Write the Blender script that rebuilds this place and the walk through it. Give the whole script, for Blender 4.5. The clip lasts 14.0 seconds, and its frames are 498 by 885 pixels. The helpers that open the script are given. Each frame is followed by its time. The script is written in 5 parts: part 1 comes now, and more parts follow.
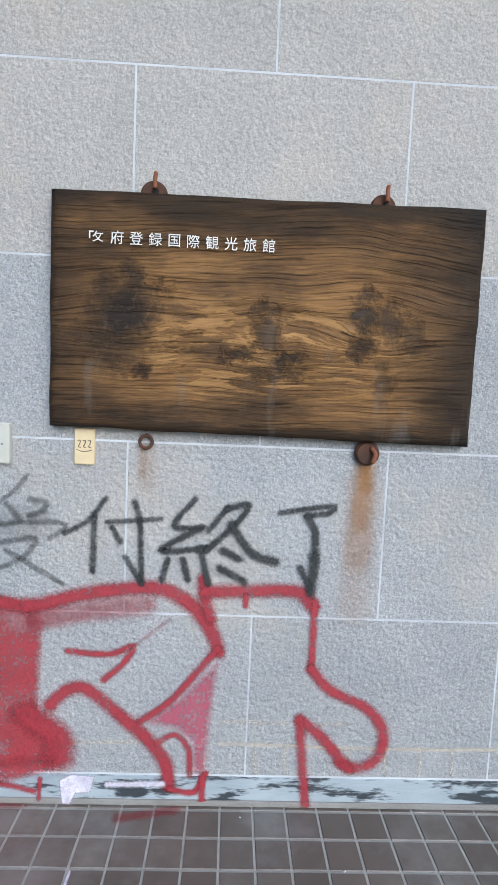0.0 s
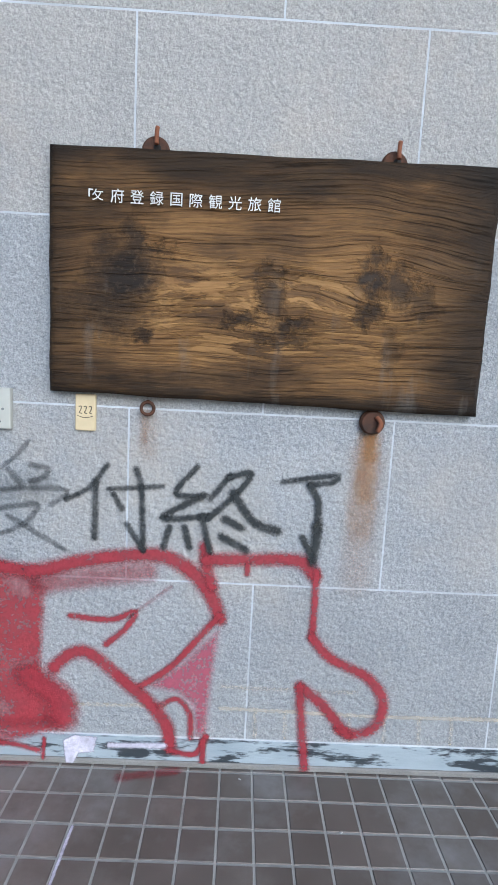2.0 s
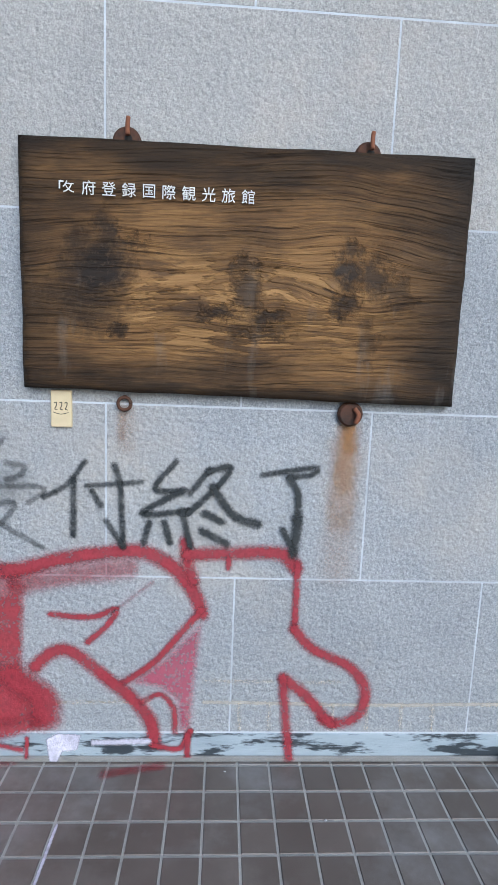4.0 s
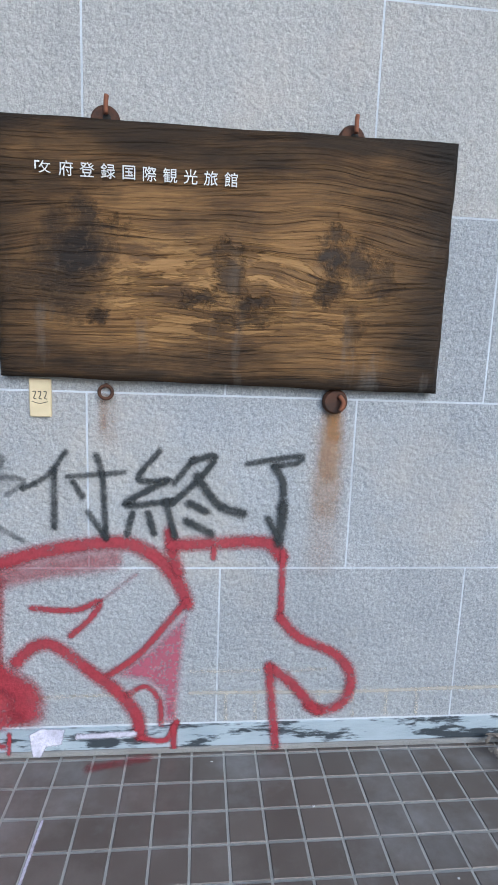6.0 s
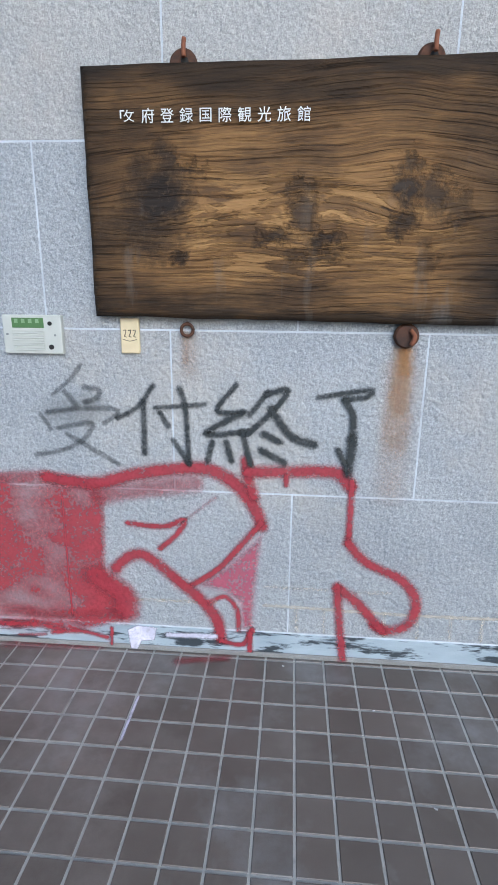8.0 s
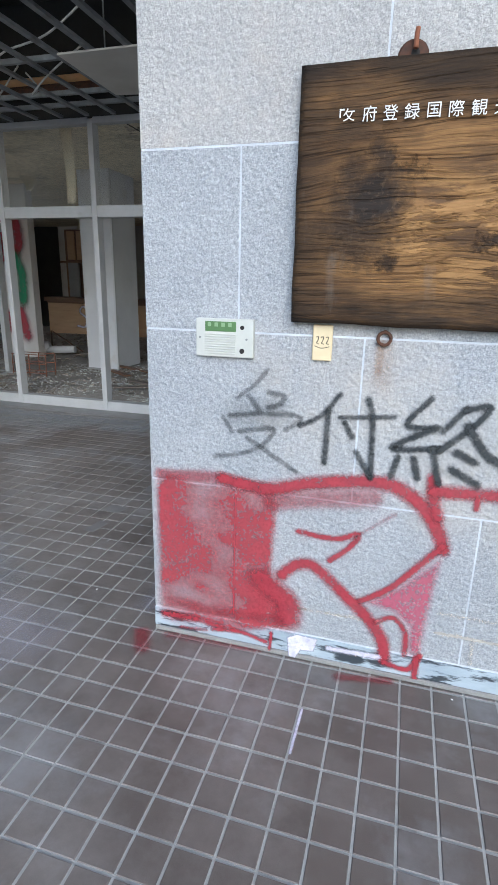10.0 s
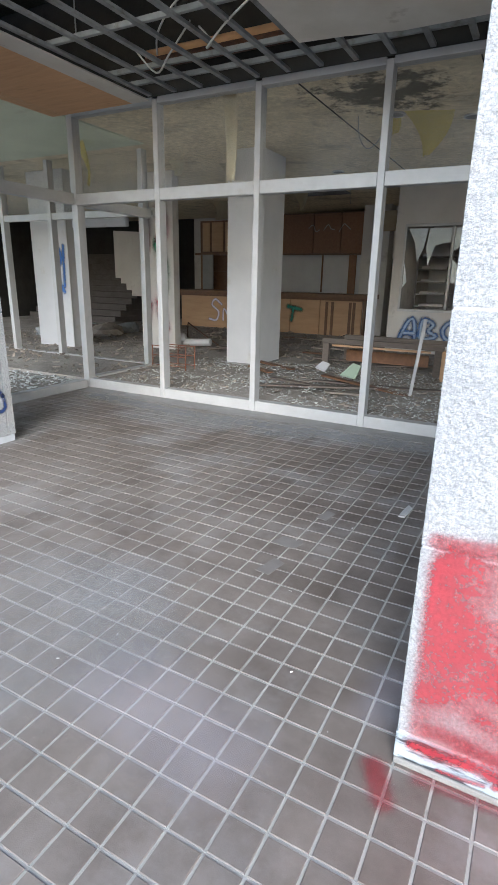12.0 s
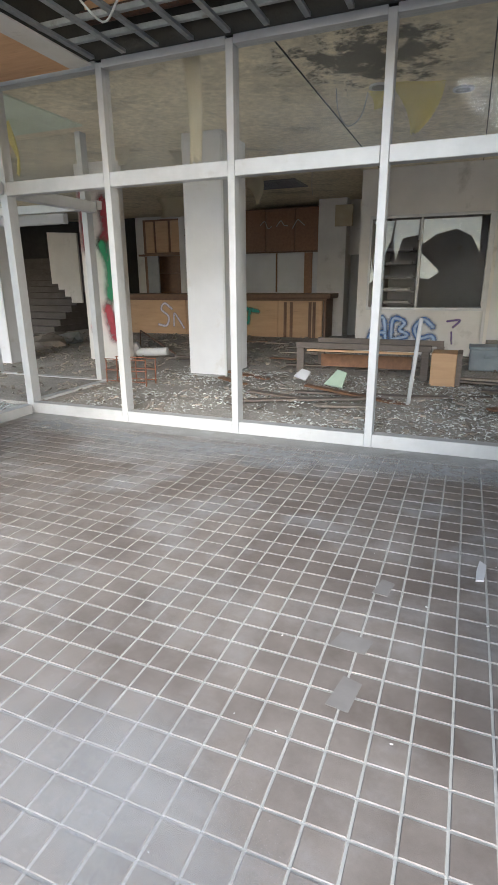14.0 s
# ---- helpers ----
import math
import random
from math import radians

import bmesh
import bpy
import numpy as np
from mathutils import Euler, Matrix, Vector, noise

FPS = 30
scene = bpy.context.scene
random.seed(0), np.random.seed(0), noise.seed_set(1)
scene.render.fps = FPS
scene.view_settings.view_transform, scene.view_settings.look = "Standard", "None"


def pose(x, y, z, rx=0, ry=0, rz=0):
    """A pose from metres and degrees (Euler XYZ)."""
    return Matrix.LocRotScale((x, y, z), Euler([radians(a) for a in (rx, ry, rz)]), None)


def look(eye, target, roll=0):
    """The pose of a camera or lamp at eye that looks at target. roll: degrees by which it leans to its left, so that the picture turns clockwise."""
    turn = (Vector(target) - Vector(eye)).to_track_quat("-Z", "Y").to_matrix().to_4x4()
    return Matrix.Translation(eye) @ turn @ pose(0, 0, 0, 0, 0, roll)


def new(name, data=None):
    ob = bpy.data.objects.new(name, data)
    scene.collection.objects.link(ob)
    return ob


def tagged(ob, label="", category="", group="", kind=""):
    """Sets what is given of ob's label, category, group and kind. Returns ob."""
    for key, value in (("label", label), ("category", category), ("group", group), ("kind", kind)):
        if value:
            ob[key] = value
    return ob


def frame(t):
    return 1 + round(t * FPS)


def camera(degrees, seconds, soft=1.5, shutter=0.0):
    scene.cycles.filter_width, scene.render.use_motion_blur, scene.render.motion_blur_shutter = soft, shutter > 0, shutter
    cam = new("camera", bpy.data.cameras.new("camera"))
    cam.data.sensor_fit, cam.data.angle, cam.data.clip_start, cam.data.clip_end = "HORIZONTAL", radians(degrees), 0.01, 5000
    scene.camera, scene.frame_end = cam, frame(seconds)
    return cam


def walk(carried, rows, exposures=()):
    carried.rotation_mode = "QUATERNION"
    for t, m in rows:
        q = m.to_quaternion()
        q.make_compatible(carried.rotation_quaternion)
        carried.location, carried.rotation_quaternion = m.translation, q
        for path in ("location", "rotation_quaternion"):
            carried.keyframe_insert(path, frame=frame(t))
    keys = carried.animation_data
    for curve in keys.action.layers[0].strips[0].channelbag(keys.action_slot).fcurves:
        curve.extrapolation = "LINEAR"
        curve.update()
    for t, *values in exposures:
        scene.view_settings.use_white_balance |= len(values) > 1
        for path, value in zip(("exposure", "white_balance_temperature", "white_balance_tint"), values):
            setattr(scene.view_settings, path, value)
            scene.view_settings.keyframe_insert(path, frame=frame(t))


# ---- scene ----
cam = camera(50.6, 14.0, soft=1.2)
PATH = [
    (0, (-0.005, -0.06, 1.512), (0.067, 1.93, 1.329), 2.5),
    (0.5, (-0.03, -0.038, 1.505), (-0.037, 1.951, 1.298), 3.5),
    (1, (-0.008, -0.027, 1.5), (-0.015, 1.959, 1.261), 3.4),
    (1.5, (0.008, -0.03, 1.493), (0.015, 1.953, 1.229), 3.3),
    (2, (0.019, -0.036, 1.486), (0.06, 1.944, 1.207), 3.0),
    (2.5, (0.026, -0.033, 1.485), (0.1, 1.945, 1.196), 2.7),
    (3, (0.036, -0.032, 1.49), (0.121, 1.944, 1.192), 2.5),
    (5.5, (0.025, -0.024, 1.48), (0.19, 1.946, 1.176), 2.0),
    (6, (0.015, -0.012, 1.473), (0.203, 1.951, 1.143), 2.1),
    (6.5, (0.027, -0.029, 1.453), (0.207, 1.923, 1.059), 2.7),
    (7, (0.075, -0.081, 1.454), (0.136, 1.856, 0.962), 4.0),
    (7.2, (0.117, -0.118, 1.442), (0.155, 1.818, 0.942), 3.7),
    (9.3, (-0.106, -0.142, 1.494), (-0.578, 1.714, 0.916), -3.0),
    (9.5, (-0.145, -0.13, 1.499), (-0.615, 1.73, 0.934), -2.3),
    (10, (-0.225, -0.111, 1.493), (-0.753, 1.733, 0.925), 1.3),
    (10.5, (-0.328, -0.024, 1.463), (-1.09, 1.721, 0.85), 3.1),
    (11, (-0.48, 0.135, 1.441), (-1.418, 1.795, 0.836), 1.3),
    (11.5, (-0.712, 0.247, 1.388), (-1.69, 1.889, 0.799), 1.2),
    (12, (-0.992, 0.435, 1.386), (-1.893, 2.119, 0.795), 1.2),
    (12.5, (-1.083, 0.685, 1.387), (-2.035, 2.352, 0.824), -0.4),
    (13, (-1.243, 0.809, 1.38), (-2.233, 2.455, 0.825), -0.6),
    (13.5, (-1.544, 0.93, 1.384), (-2.38, 2.651, 0.803), -1.0),
    (14, (-1.738, 1.081, 1.363), (-2.458, 2.853, 0.779), -0.5),
]
walk(cam, [(t, look(eye, target, roll)) for t, eye, target, roll in PATH],
     exposures=[(0, 0.14, 5720, 7), (2, 0.05, 5520, 7), (7, 0.02, 5450, 7), (9.5, 0.3, 5450, 7), (11, 0.68, 5750, 7), (12, 1.15, 5850, 8), (12.5, 1.38, 5900, 8), (13, 1.55, 5950, 8), (14, 1.6, 6000, 8)])

# ---- world and light ----
world = bpy.data.worlds.new("sky")
scene.world = world
world.use_nodes = True
wn = world.node_tree.nodes
sky = wn.new("ShaderNodeTexSky")
sky.sky_type = 'NISHITA'
sky.sun_disc = False
sky.sun_elevation = radians(28)
sky.sun_rotation = radians(150)
sky.air_density, sky.dust_density, sky.ozone_density = 1.0, 2.0, 1.0
world.node_tree.links.new(sky.outputs[0], wn["Background"].inputs[0])
wn["Background"].inputs[1].default_value = 0.15
sun = new("sun", bpy.data.lights.new("sun", "SUN"))
sun.data.energy, sun.data.angle, sun.data.color = 1.9, radians(40), (1.0, 0.98, 0.95)
sun.matrix_world = look((0, 0, 20), (-9, 36, 0))


# ---- materials ----
def mat(name, a, b, scale=8.0, rough=0.7, metal=0.0, bump=0.0, bscale=120.0, fine=0.0, fscale=300.0, stain=None, sscale=1.5,
        slo=0.55, shi=0.75, stretch=(1, 1, 1), rand=0.0, island=False, spec=0.5, detail=6.0):
    """Two colours mixed by noise, fine grain, stains, relief; world-sized."""
    m = bpy.data.materials.new(name)
    m.use_nodes = True
    n, l = m.node_tree.nodes, m.node_tree.links
    p = n["Principled BSDF"]
    geo = n.new("ShaderNodeNewGeometry")
    mp = n.new("ShaderNodeMapping")
    mp.inputs["Scale"].default_value = stretch
    l.new(geo.outputs["Position"], mp.inputs[0])

    def noi(s, d=detail, r=0.6):
        t = n.new("ShaderNodeTexNoise")
        t.inputs["Scale"].default_value, t.inputs["Detail"].default_value, t.inputs["Roughness"].default_value = s, d, r
        l.new(mp.outputs[0], t.inputs["Vector"])
        return t.outputs["Fac"]

    def ramp(v, lo, hi):
        t = n.new("ShaderNodeMapRange")
        t.inputs[1].default_value, t.inputs[2].default_value = lo, hi
        l.new(v, t.inputs[0])
        return t.outputs[0]

    def mix(f, c1, c2, kind='MIX'):
        t = n.new("ShaderNodeMix")
        t.data_type, t.blend_type = 'RGBA', kind
        if isinstance(f, float):
            t.inputs[0].default_value = f
        else:
            l.new(f, t.inputs[0])
        for i, c in ((6, c1), (7, c2)):
            if isinstance(c, tuple):
                t.inputs[i].default_value = (*c, 1)
            else:
                l.new(c, t.inputs[i])
        return t.outputs[2]
    col = mix(ramp(noi(scale), 0.3, 0.7), a, b)
    if fine:
        g = ramp(noi(fscale, 2.0), 0.3, 0.7)
        v = n.new("ShaderNodeMapRange")
        v.inputs[3].default_value, v.inputs[4].default_value = 1 - fine, 1 + fine * 0.6
        l.new(g, v.inputs[0])
        col = mix(1.0, col, v.outputs[0], 'MULTIPLY')
    if stain:
        col = mix(ramp(noi(sscale, 8.0, 0.65), slo, shi), col, stain)
    if rand:
        if island:
            r = geo.outputs["Random Per Island"]
        else:
            r = n.new("ShaderNodeObjectInfo").outputs["Random"]
        v = n.new("ShaderNodeMapRange")
        v.inputs[3].default_value, v.inputs[4].default_value = 1 - rand, 1 + rand
        l.new(r, v.inputs[0])
        col = mix(1.0, col, v.outputs[0], 'MULTIPLY')
    l.new(col, p.inputs["Base Color"])
    rr = n.new("ShaderNodeMapRange")
    rr.inputs[3].default_value, rr.inputs[4].default_value = max(0.03, rough - 0.12), min(1, rough + 0.12)
    l.new(noi(scale * 2.3), rr.inputs[0])
    l.new(rr.outputs[0], p.inputs["Roughness"])
    p.inputs["Metallic"].default_value = metal
    p.inputs["Specular IOR Level"].default_value = spec
    if bump:
        bp = n.new("ShaderNodeBump")
        bp.inputs["Strength"].default_value, bp.inputs["Distance"].default_value = 1.0, bump
        l.new(noi(bscale, 4.0, 0.65), bp.inputs["Height"])
        l.new(bp.outputs[0], p.inputs["Normal"])
    return m


def paint_mat(name, a, b, strength=1.0, worn_to=0.74, pit_to=0.80):
    """Sprayed paint: soft, speckled rim across the stroke (UV), worn by the rough stone under it."""
    m = bpy.data.materials.new(name)
    m.use_nodes = True
    n, l = m.node_tree.nodes, m.node_tree.links
    p = n["Principled BSDF"]
    p.inputs["Roughness"].default_value = 0.6
    uv = n.new("ShaderNodeUVMap")
    sep = n.new("ShaderNodeSeparateXYZ")
    l.new(uv.outputs[0], sep.inputs[0])
    geo = n.new("ShaderNodeNewGeometry")
    t = n.new("ShaderNodeTexNoise")
    t.inputs["Scale"].default_value, t.inputs["Detail"].default_value = 140.0, 5.0
    l.new(geo.outputs["Position"], t.inputs["Vector"])
    t2 = n.new("ShaderNodeTexNoise")
    t2.inputs["Scale"].default_value, t2.inputs["Detail"].default_value = 16.0, 9.0
    l.new(geo.outputs["Position"], t2.inputs["Vector"])

    def mth(op, x, y):
        k = n.new("ShaderNodeMath")
        k.operation = op
        for i, v in ((0, x), (1, y)):
            if isinstance(v, (int, float)):
                k.inputs[i].default_value = v
            else:
                l.new(v, k.inputs[i])
        return k.outputs[0]
    # edge distance in UV x (0 at rim, 1 in the middle) plus grain
    e = mth('ADD', sep.outputs[0], mth('MULTIPLY', mth('SUBTRACT', t.outputs["Fac"], 0.5), 0.75))
    mr = n.new("ShaderNodeMapRange")
    mr.interpolation_type = 'SMOOTHSTEP'
    mr.inputs[1].default_value, mr.inputs[2].default_value = 0.05, 0.80
    l.new(e, mr.inputs[0])
    worn = n.new("ShaderNodeMapRange")
    worn.inputs[1].default_value, worn.inputs[2].default_value = 0.34, 0.56
    worn.inputs[3].default_value = worn_to
    l.new(t2.outputs["Fac"], worn.inputs[0])
    t3 = n.new("ShaderNodeTexNoise")
    t3.inputs["Scale"].default_value, t3.inputs["Detail"].default_value = 75.0, 5.0
    l.new(geo.outputs["Position"], t3.inputs["Vector"])
    pits = n.new("ShaderNodeMapRange")
    pits.inputs[1].default_value, pits.inputs[2].default_value, pits.inputs[3].default_value = 0.34, 0.55, pit_to
    l.new(t3.outputs["Fac"], pits.inputs[0])
    al = mth('MULTIPLY', mth('MULTIPLY', mth('MULTIPLY', mr.outputs[0], pits.outputs[0]), sep.outputs[1]), mth('MULTIPLY', worn.outputs[0], strength))
    mx = n.new("ShaderNodeMix")
    mx.data_type = 'RGBA'
    mx.inputs[6].default_value, mx.inputs[7].default_value = (*a, 1), (*b, 1)
    l.new(t2.outputs["Fac"], mx.inputs[0])
    l.new(mx.outputs[2], p.inputs["Base Color"])
    l.new(al, p.inputs["Alpha"])
    bp = n.new("ShaderNodeBump")
    bp.inputs["Distance"].default_value = 0.004
    l.new(t.outputs["Fac"], bp.inputs["Height"])
    l.new(bp.outputs[0], p.inputs["Normal"])
    return m


def add_mould_or_light(m, centre, radius, colour, lo=0.27, hi=0.38, most=0.88, scale=4.5):
    """Mould, or dust and painted-in daylight, in one place of a surface, broken up by noise."""
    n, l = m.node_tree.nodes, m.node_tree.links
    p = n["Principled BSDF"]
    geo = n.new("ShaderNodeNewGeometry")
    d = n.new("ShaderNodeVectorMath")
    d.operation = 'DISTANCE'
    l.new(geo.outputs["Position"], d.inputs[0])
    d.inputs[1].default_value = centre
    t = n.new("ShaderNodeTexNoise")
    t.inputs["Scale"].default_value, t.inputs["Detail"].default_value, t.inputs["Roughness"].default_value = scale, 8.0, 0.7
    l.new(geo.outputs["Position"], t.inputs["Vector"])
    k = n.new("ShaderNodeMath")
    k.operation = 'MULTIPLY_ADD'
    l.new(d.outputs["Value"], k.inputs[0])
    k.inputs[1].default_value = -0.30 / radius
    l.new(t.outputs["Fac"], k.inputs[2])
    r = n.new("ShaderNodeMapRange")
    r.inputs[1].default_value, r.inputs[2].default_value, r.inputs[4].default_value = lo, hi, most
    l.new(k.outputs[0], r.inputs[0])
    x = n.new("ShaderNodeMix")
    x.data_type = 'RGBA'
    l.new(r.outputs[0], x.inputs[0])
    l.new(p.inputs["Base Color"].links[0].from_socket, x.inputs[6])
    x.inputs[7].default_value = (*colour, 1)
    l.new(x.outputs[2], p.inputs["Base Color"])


def glass_mat(name, dust=0.1, tint=(0.93, 0.97, 0.95), hi=0.6):
    m = bpy.data.materials.new(name)
    m.use_nodes = True
    n, l = m.node_tree.nodes, m.node_tree.links
    p = n["Principled BSDF"]
    p.inputs["Base Color"].default_value = (*tint, 1)
    p.inputs["Transmission Weight"].default_value = 1.0
    p.inputs["Roughness"].default_value = 0.0
    p.inputs["IOR"].default_value = 1.14
    d = n.new("ShaderNodeBsdfDiffuse")
    d.inputs[0].default_value = (0.75, 0.75, 0.72, 1)
    geo = n.new("ShaderNodeNewGeometry")
    mp = n.new("ShaderNodeMapping")
    mp.inputs["Scale"].default_value = (1.4, 1.4, 0.5)
    l.new(geo.outputs["Position"], mp.inputs[0])
    t = n.new("ShaderNodeTexNoise")
    t.inputs["Scale"].default_value, t.inputs["Detail"].default_value = 2.2, 7.0
    l.new(mp.outputs[0], t.inputs["Vector"])
    mr = n.new("ShaderNodeMapRange")
    mr.inputs[1].default_value, mr.inputs[2].default_value = 0.35, 0.75
    mr.inputs[3].default_value, mr.inputs[4].default_value = dust * 0.4, dust * 1.8
    l.new(t.outputs["Fac"], mr.inputs[0])
    mx = n.new("ShaderNodeMixShader")
    l.new(mr.outputs[0], mx.inputs[0])
    l.new(p.outputs[0], mx.inputs[1])
    l.new(d.outputs[0], mx.inputs[2])
    l.new(mx.outputs[0], n["Material Output"].inputs[0])
    return m


M_STONE = mat("bush_hammered_stone", (0.372, 0.392, 0.415), (0.442, 0.458, 0.476), 3.0, 0.9, bump=0.016, bscale=55.0, fine=0.30, fscale=190.0,
              stain=(0.49, 0.46, 0.42), sscale=0.9, slo=0.57, shi=0.8, rand=0.04, spec=0.25)
# Copy of M_STONE for the upper courses, with warmer, brighter light in its colour.
M_STONE_WARMLIT = mat("warm_lit_bush_hammered_stone", (0.435, 0.432, 0.425), (0.495, 0.486, 0.470), 3.0, 0.9, bump=0.014, bscale=55.0, fine=0.26, fscale=190.0,
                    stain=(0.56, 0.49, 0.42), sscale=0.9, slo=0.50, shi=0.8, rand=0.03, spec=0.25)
M_JOINT = mat("pale_joint_mortar", (0.63, 0.67, 0.72), (0.48, 0.51, 0.55), 5.0, 0.8, bump=0.001)
M_TILE = mat("brown_floor_tile", (0.119, 0.098, 0.084), (0.153, 0.130, 0.115), 5.0, 0.42, bump=0.0006, bscale=260.0, fine=0.10, fscale=400.0,
             stain=(0.33, 0.335, 0.345), sscale=1.7, slo=0.50, shi=0.82, rand=0.10)
M_TILE_J = mat("brown_floor_tile_far", (0.119, 0.098, 0.084), (0.153, 0.130, 0.115), 5.0, 0.42, bump=0.0006, bscale=260.0, fine=0.10, fscale=400.0,
               stain=(0.33, 0.335, 0.345), sscale=1.7, slo=0.50, shi=0.82, rand=0.10, island=True)
# Paler towards the porch opening: dust, plus its stronger daylight in the tile colour.
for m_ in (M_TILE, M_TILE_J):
    add_mould_or_light(m_, (-3.3, 1.2, 0.0), 2.6, (0.36, 0.325, 0.30), 0.12, 0.55, 0.62, 2.2)
M_GROUT = mat("floor_grout", (0.48, 0.475, 0.455), (0.37, 0.365, 0.345), 12.0, 0.9, bump=0.002, bscale=200.0, stain=(0.12, 0.11, 0.1), sscale=6.0, slo=0.6, shi=0.8)
M_CEMENT = mat("dusty_cement", (0.30, 0.30, 0.29), (0.22, 0.21, 0.20), 4.0, 0.85, bump=0.003, bscale=60.0, fine=0.2, stain=(0.42, 0.42, 0.42), sscale=2.5)
M_ALU = mat("pale_aluminium_frame", (0.53, 0.53, 0.53), (0.46, 0.46, 0.455), 6.0, 0.45, 0.3, bump=0.0003, bscale=90.0, stain=(0.42, 0.40, 0.37), sscale=7.0, slo=0.62, shi=0.8)
M_GLASS = glass_mat("dusty_glass", 0.035, (0.98, 0.99, 0.98))
M_WHITEP = mat("white_painted_cladding", (0.58, 0.58, 0.585), (0.51, 0.51, 0.52), 2.0, 0.6, bump=0.001, bscale=30.0, stain=(0.42, 0.38, 0.32), sscale=2.6, slo=0.6, shi=0.85)
M_PLASTER = mat("grey_plaster", (0.62, 0.595, 0.56), (0.54, 0.515, 0.485), 2.0, 0.85, bump=0.002, bscale=60.0, stain=(0.25, 0.22, 0.19), sscale=1.8, slo=0.58, shi=0.8)
M_LOBBYCEIL = mat("mouldy_ceiling_board", (0.80, 0.71, 0.53), (0.67, 0.59, 0.43), 1.6, 0.9, bump=0.004, bscale=12.0, fine=0.2, fscale=14.0, stain=(0.24, 0.22, 0.17), sscale=1.3, slo=0.55, shi=0.78)
add_mould_or_light(M_LOBBYCEIL, (-2.72, 6.3, 3.16), 0.85, (0.05, 0.047, 0.042))
M_BOARD = mat("ceiling_gypsum_board", (0.66, 0.63, 0.57), (0.55, 0.52, 0.46), 2.5, 0.9, bump=0.002, stain=(0.24, 0.2, 0.16), sscale=2.2, slo=0.6, shi=0.75)
M_PLY = mat("bare_plywood", (0.64, 0.38, 0.20), (0.54, 0.31, 0.16), 3.0, 0.7, bump=0.001, stretch=(1, 8, 1), stain=(0.2, 0.11, 0.06), sscale=2.0, slo=0.62, shi=0.8)
M_STEEL = mat("dusty_galvanised_steel", (0.30, 0.31, 0.31), (0.20, 0.21, 0.21), 9.0, 0.6, 0.3, stain=(0.12, 0.09, 0.07), sscale=5.0)
# Near-black stands in for deep shade of porch void and stair end.
M_DARK = mat("deep_shade_black", (0.034, 0.033, 0.031), (0.016, 0.016, 0.015), 2.5, 0.95, bump=0.01, bscale=14.0)
M_LOBBYFLOOR = mat("littered_floor", (0.42, 0.39, 0.35), (0.29, 0.265, 0.235), 3.0, 0.9, bump=0.01, bscale=25.0, fine=0.4, fscale=60.0, stain=(0.19, 0.165, 0.14), sscale=1.3, slo=0.45, shi=0.75)
M_WOODP = mat("veneer_panel", (0.50, 0.32, 0.18), (0.42, 0.26, 0.14), 2.0, 0.55, bump=0.0005, stretch=(1, 1, 6), stain=(0.25, 0.15, 0.08), sscale=2.0, slo=0.62, shi=0.85)
M_WOODD = mat("dark_wood", (0.17, 0.085, 0.04), (0.11, 0.055, 0.03), 3.0, 0.5, stretch=(6, 1, 6), bump=0.0005)
M_RUST = mat("rusted_iron", (0.055, 0.035, 0.028), (0.13, 0.055, 0.03), 30.0, 0.8, 0.3, bump=0.002, bscale=150.0)
M_GREYDOOR = mat("grey_metal", (0.25, 0.25, 0.25), (0.19, 0.19, 0.19), 3.0, 0.5)
M_RUBBLE = mat("broken_debris", (0.30, 0.26, 0.22), (0.19, 0.16, 0.13), 3.0, 0.85, rand=0.35, island=True, fine=0.3, fscale=60.0)


# ---- builders ----
def box(x0, x1, y0, y1, z0, z1, bev=0.0, seg=1):
    bm = bmesh.new()
    bmesh.ops.create_cube(bm, size=1.0)
    for v in bm.verts:
        v.co = Vector((x0 + (v.co.x + .5) * (x1 - x0), y0 + (v.co.y + .5) * (y1 - y0), z0 + (v.co.z + .5) * (z1 - z0)))
    if bev:
        bmesh.ops.bevel(bm, geom=bm.edges[:], offset=bev, segments=seg, affect='EDGES', profile=0.5)
    return bm


def cyl(c, axis, r, h, seg=20, r2=None):
    bm = bmesh.new()
    bmesh.ops.create_cone(bm, cap_ends=True, segments=seg, radius1=r, radius2=r if r2 is None else r2, depth=h)
    q = Vector((0, 0, 1)).rotation_difference(Vector(axis).normalized()).to_matrix().to_4x4()
    bmesh.ops.transform(bm, matrix=Matrix.Translation(c) @ q, verts=bm.verts)
    for f in bm.faces:
        f.smooth = len(f.verts) == 4
    return bm


def add(bm, other):
    me = bpy.data.meshes.new("tmp")
    other.to_mesh(me)
    other.free()
    bm.from_mesh(me)
    bpy.data.meshes.remove(me)
    return bm


def mesh_of(name, bm, material, origin=(0, 0, 0)):
    me = bpy.data.meshes.new(name)
    bmesh.ops.translate(bm, verts=bm.verts, vec=-Vector(origin))
    bmesh.ops.recalc_face_normals(bm, faces=bm.faces)
    bm.to_mesh(me)
    bm.free()
    me.materials.append(material)
    return me


def solid(name, bm, material, label="", category="", kind="", group="", at=(0, 0, 0)):
    ob = new(name, mesh_of(name, bm, material, at))
    ob.location = at
    return tagged(ob, label, category, group, kind)


def thing(name, at, label, category, group=""):
    ob = new(name)
    ob.empty_display_size = 0.1
    ob.location = at
    return tagged(ob, label, category, group)


def root_of(ob):
    while ob.parent:
        ob = ob.parent
    return ob


def part(name, bm, material, parent, label=""):
    """One mesh, given in world places, under a thing or a part."""
    ob = new(name, mesh_of(name, bm, material, root_of(parent).location))
    ob.parent = parent
    return tagged(ob, label)


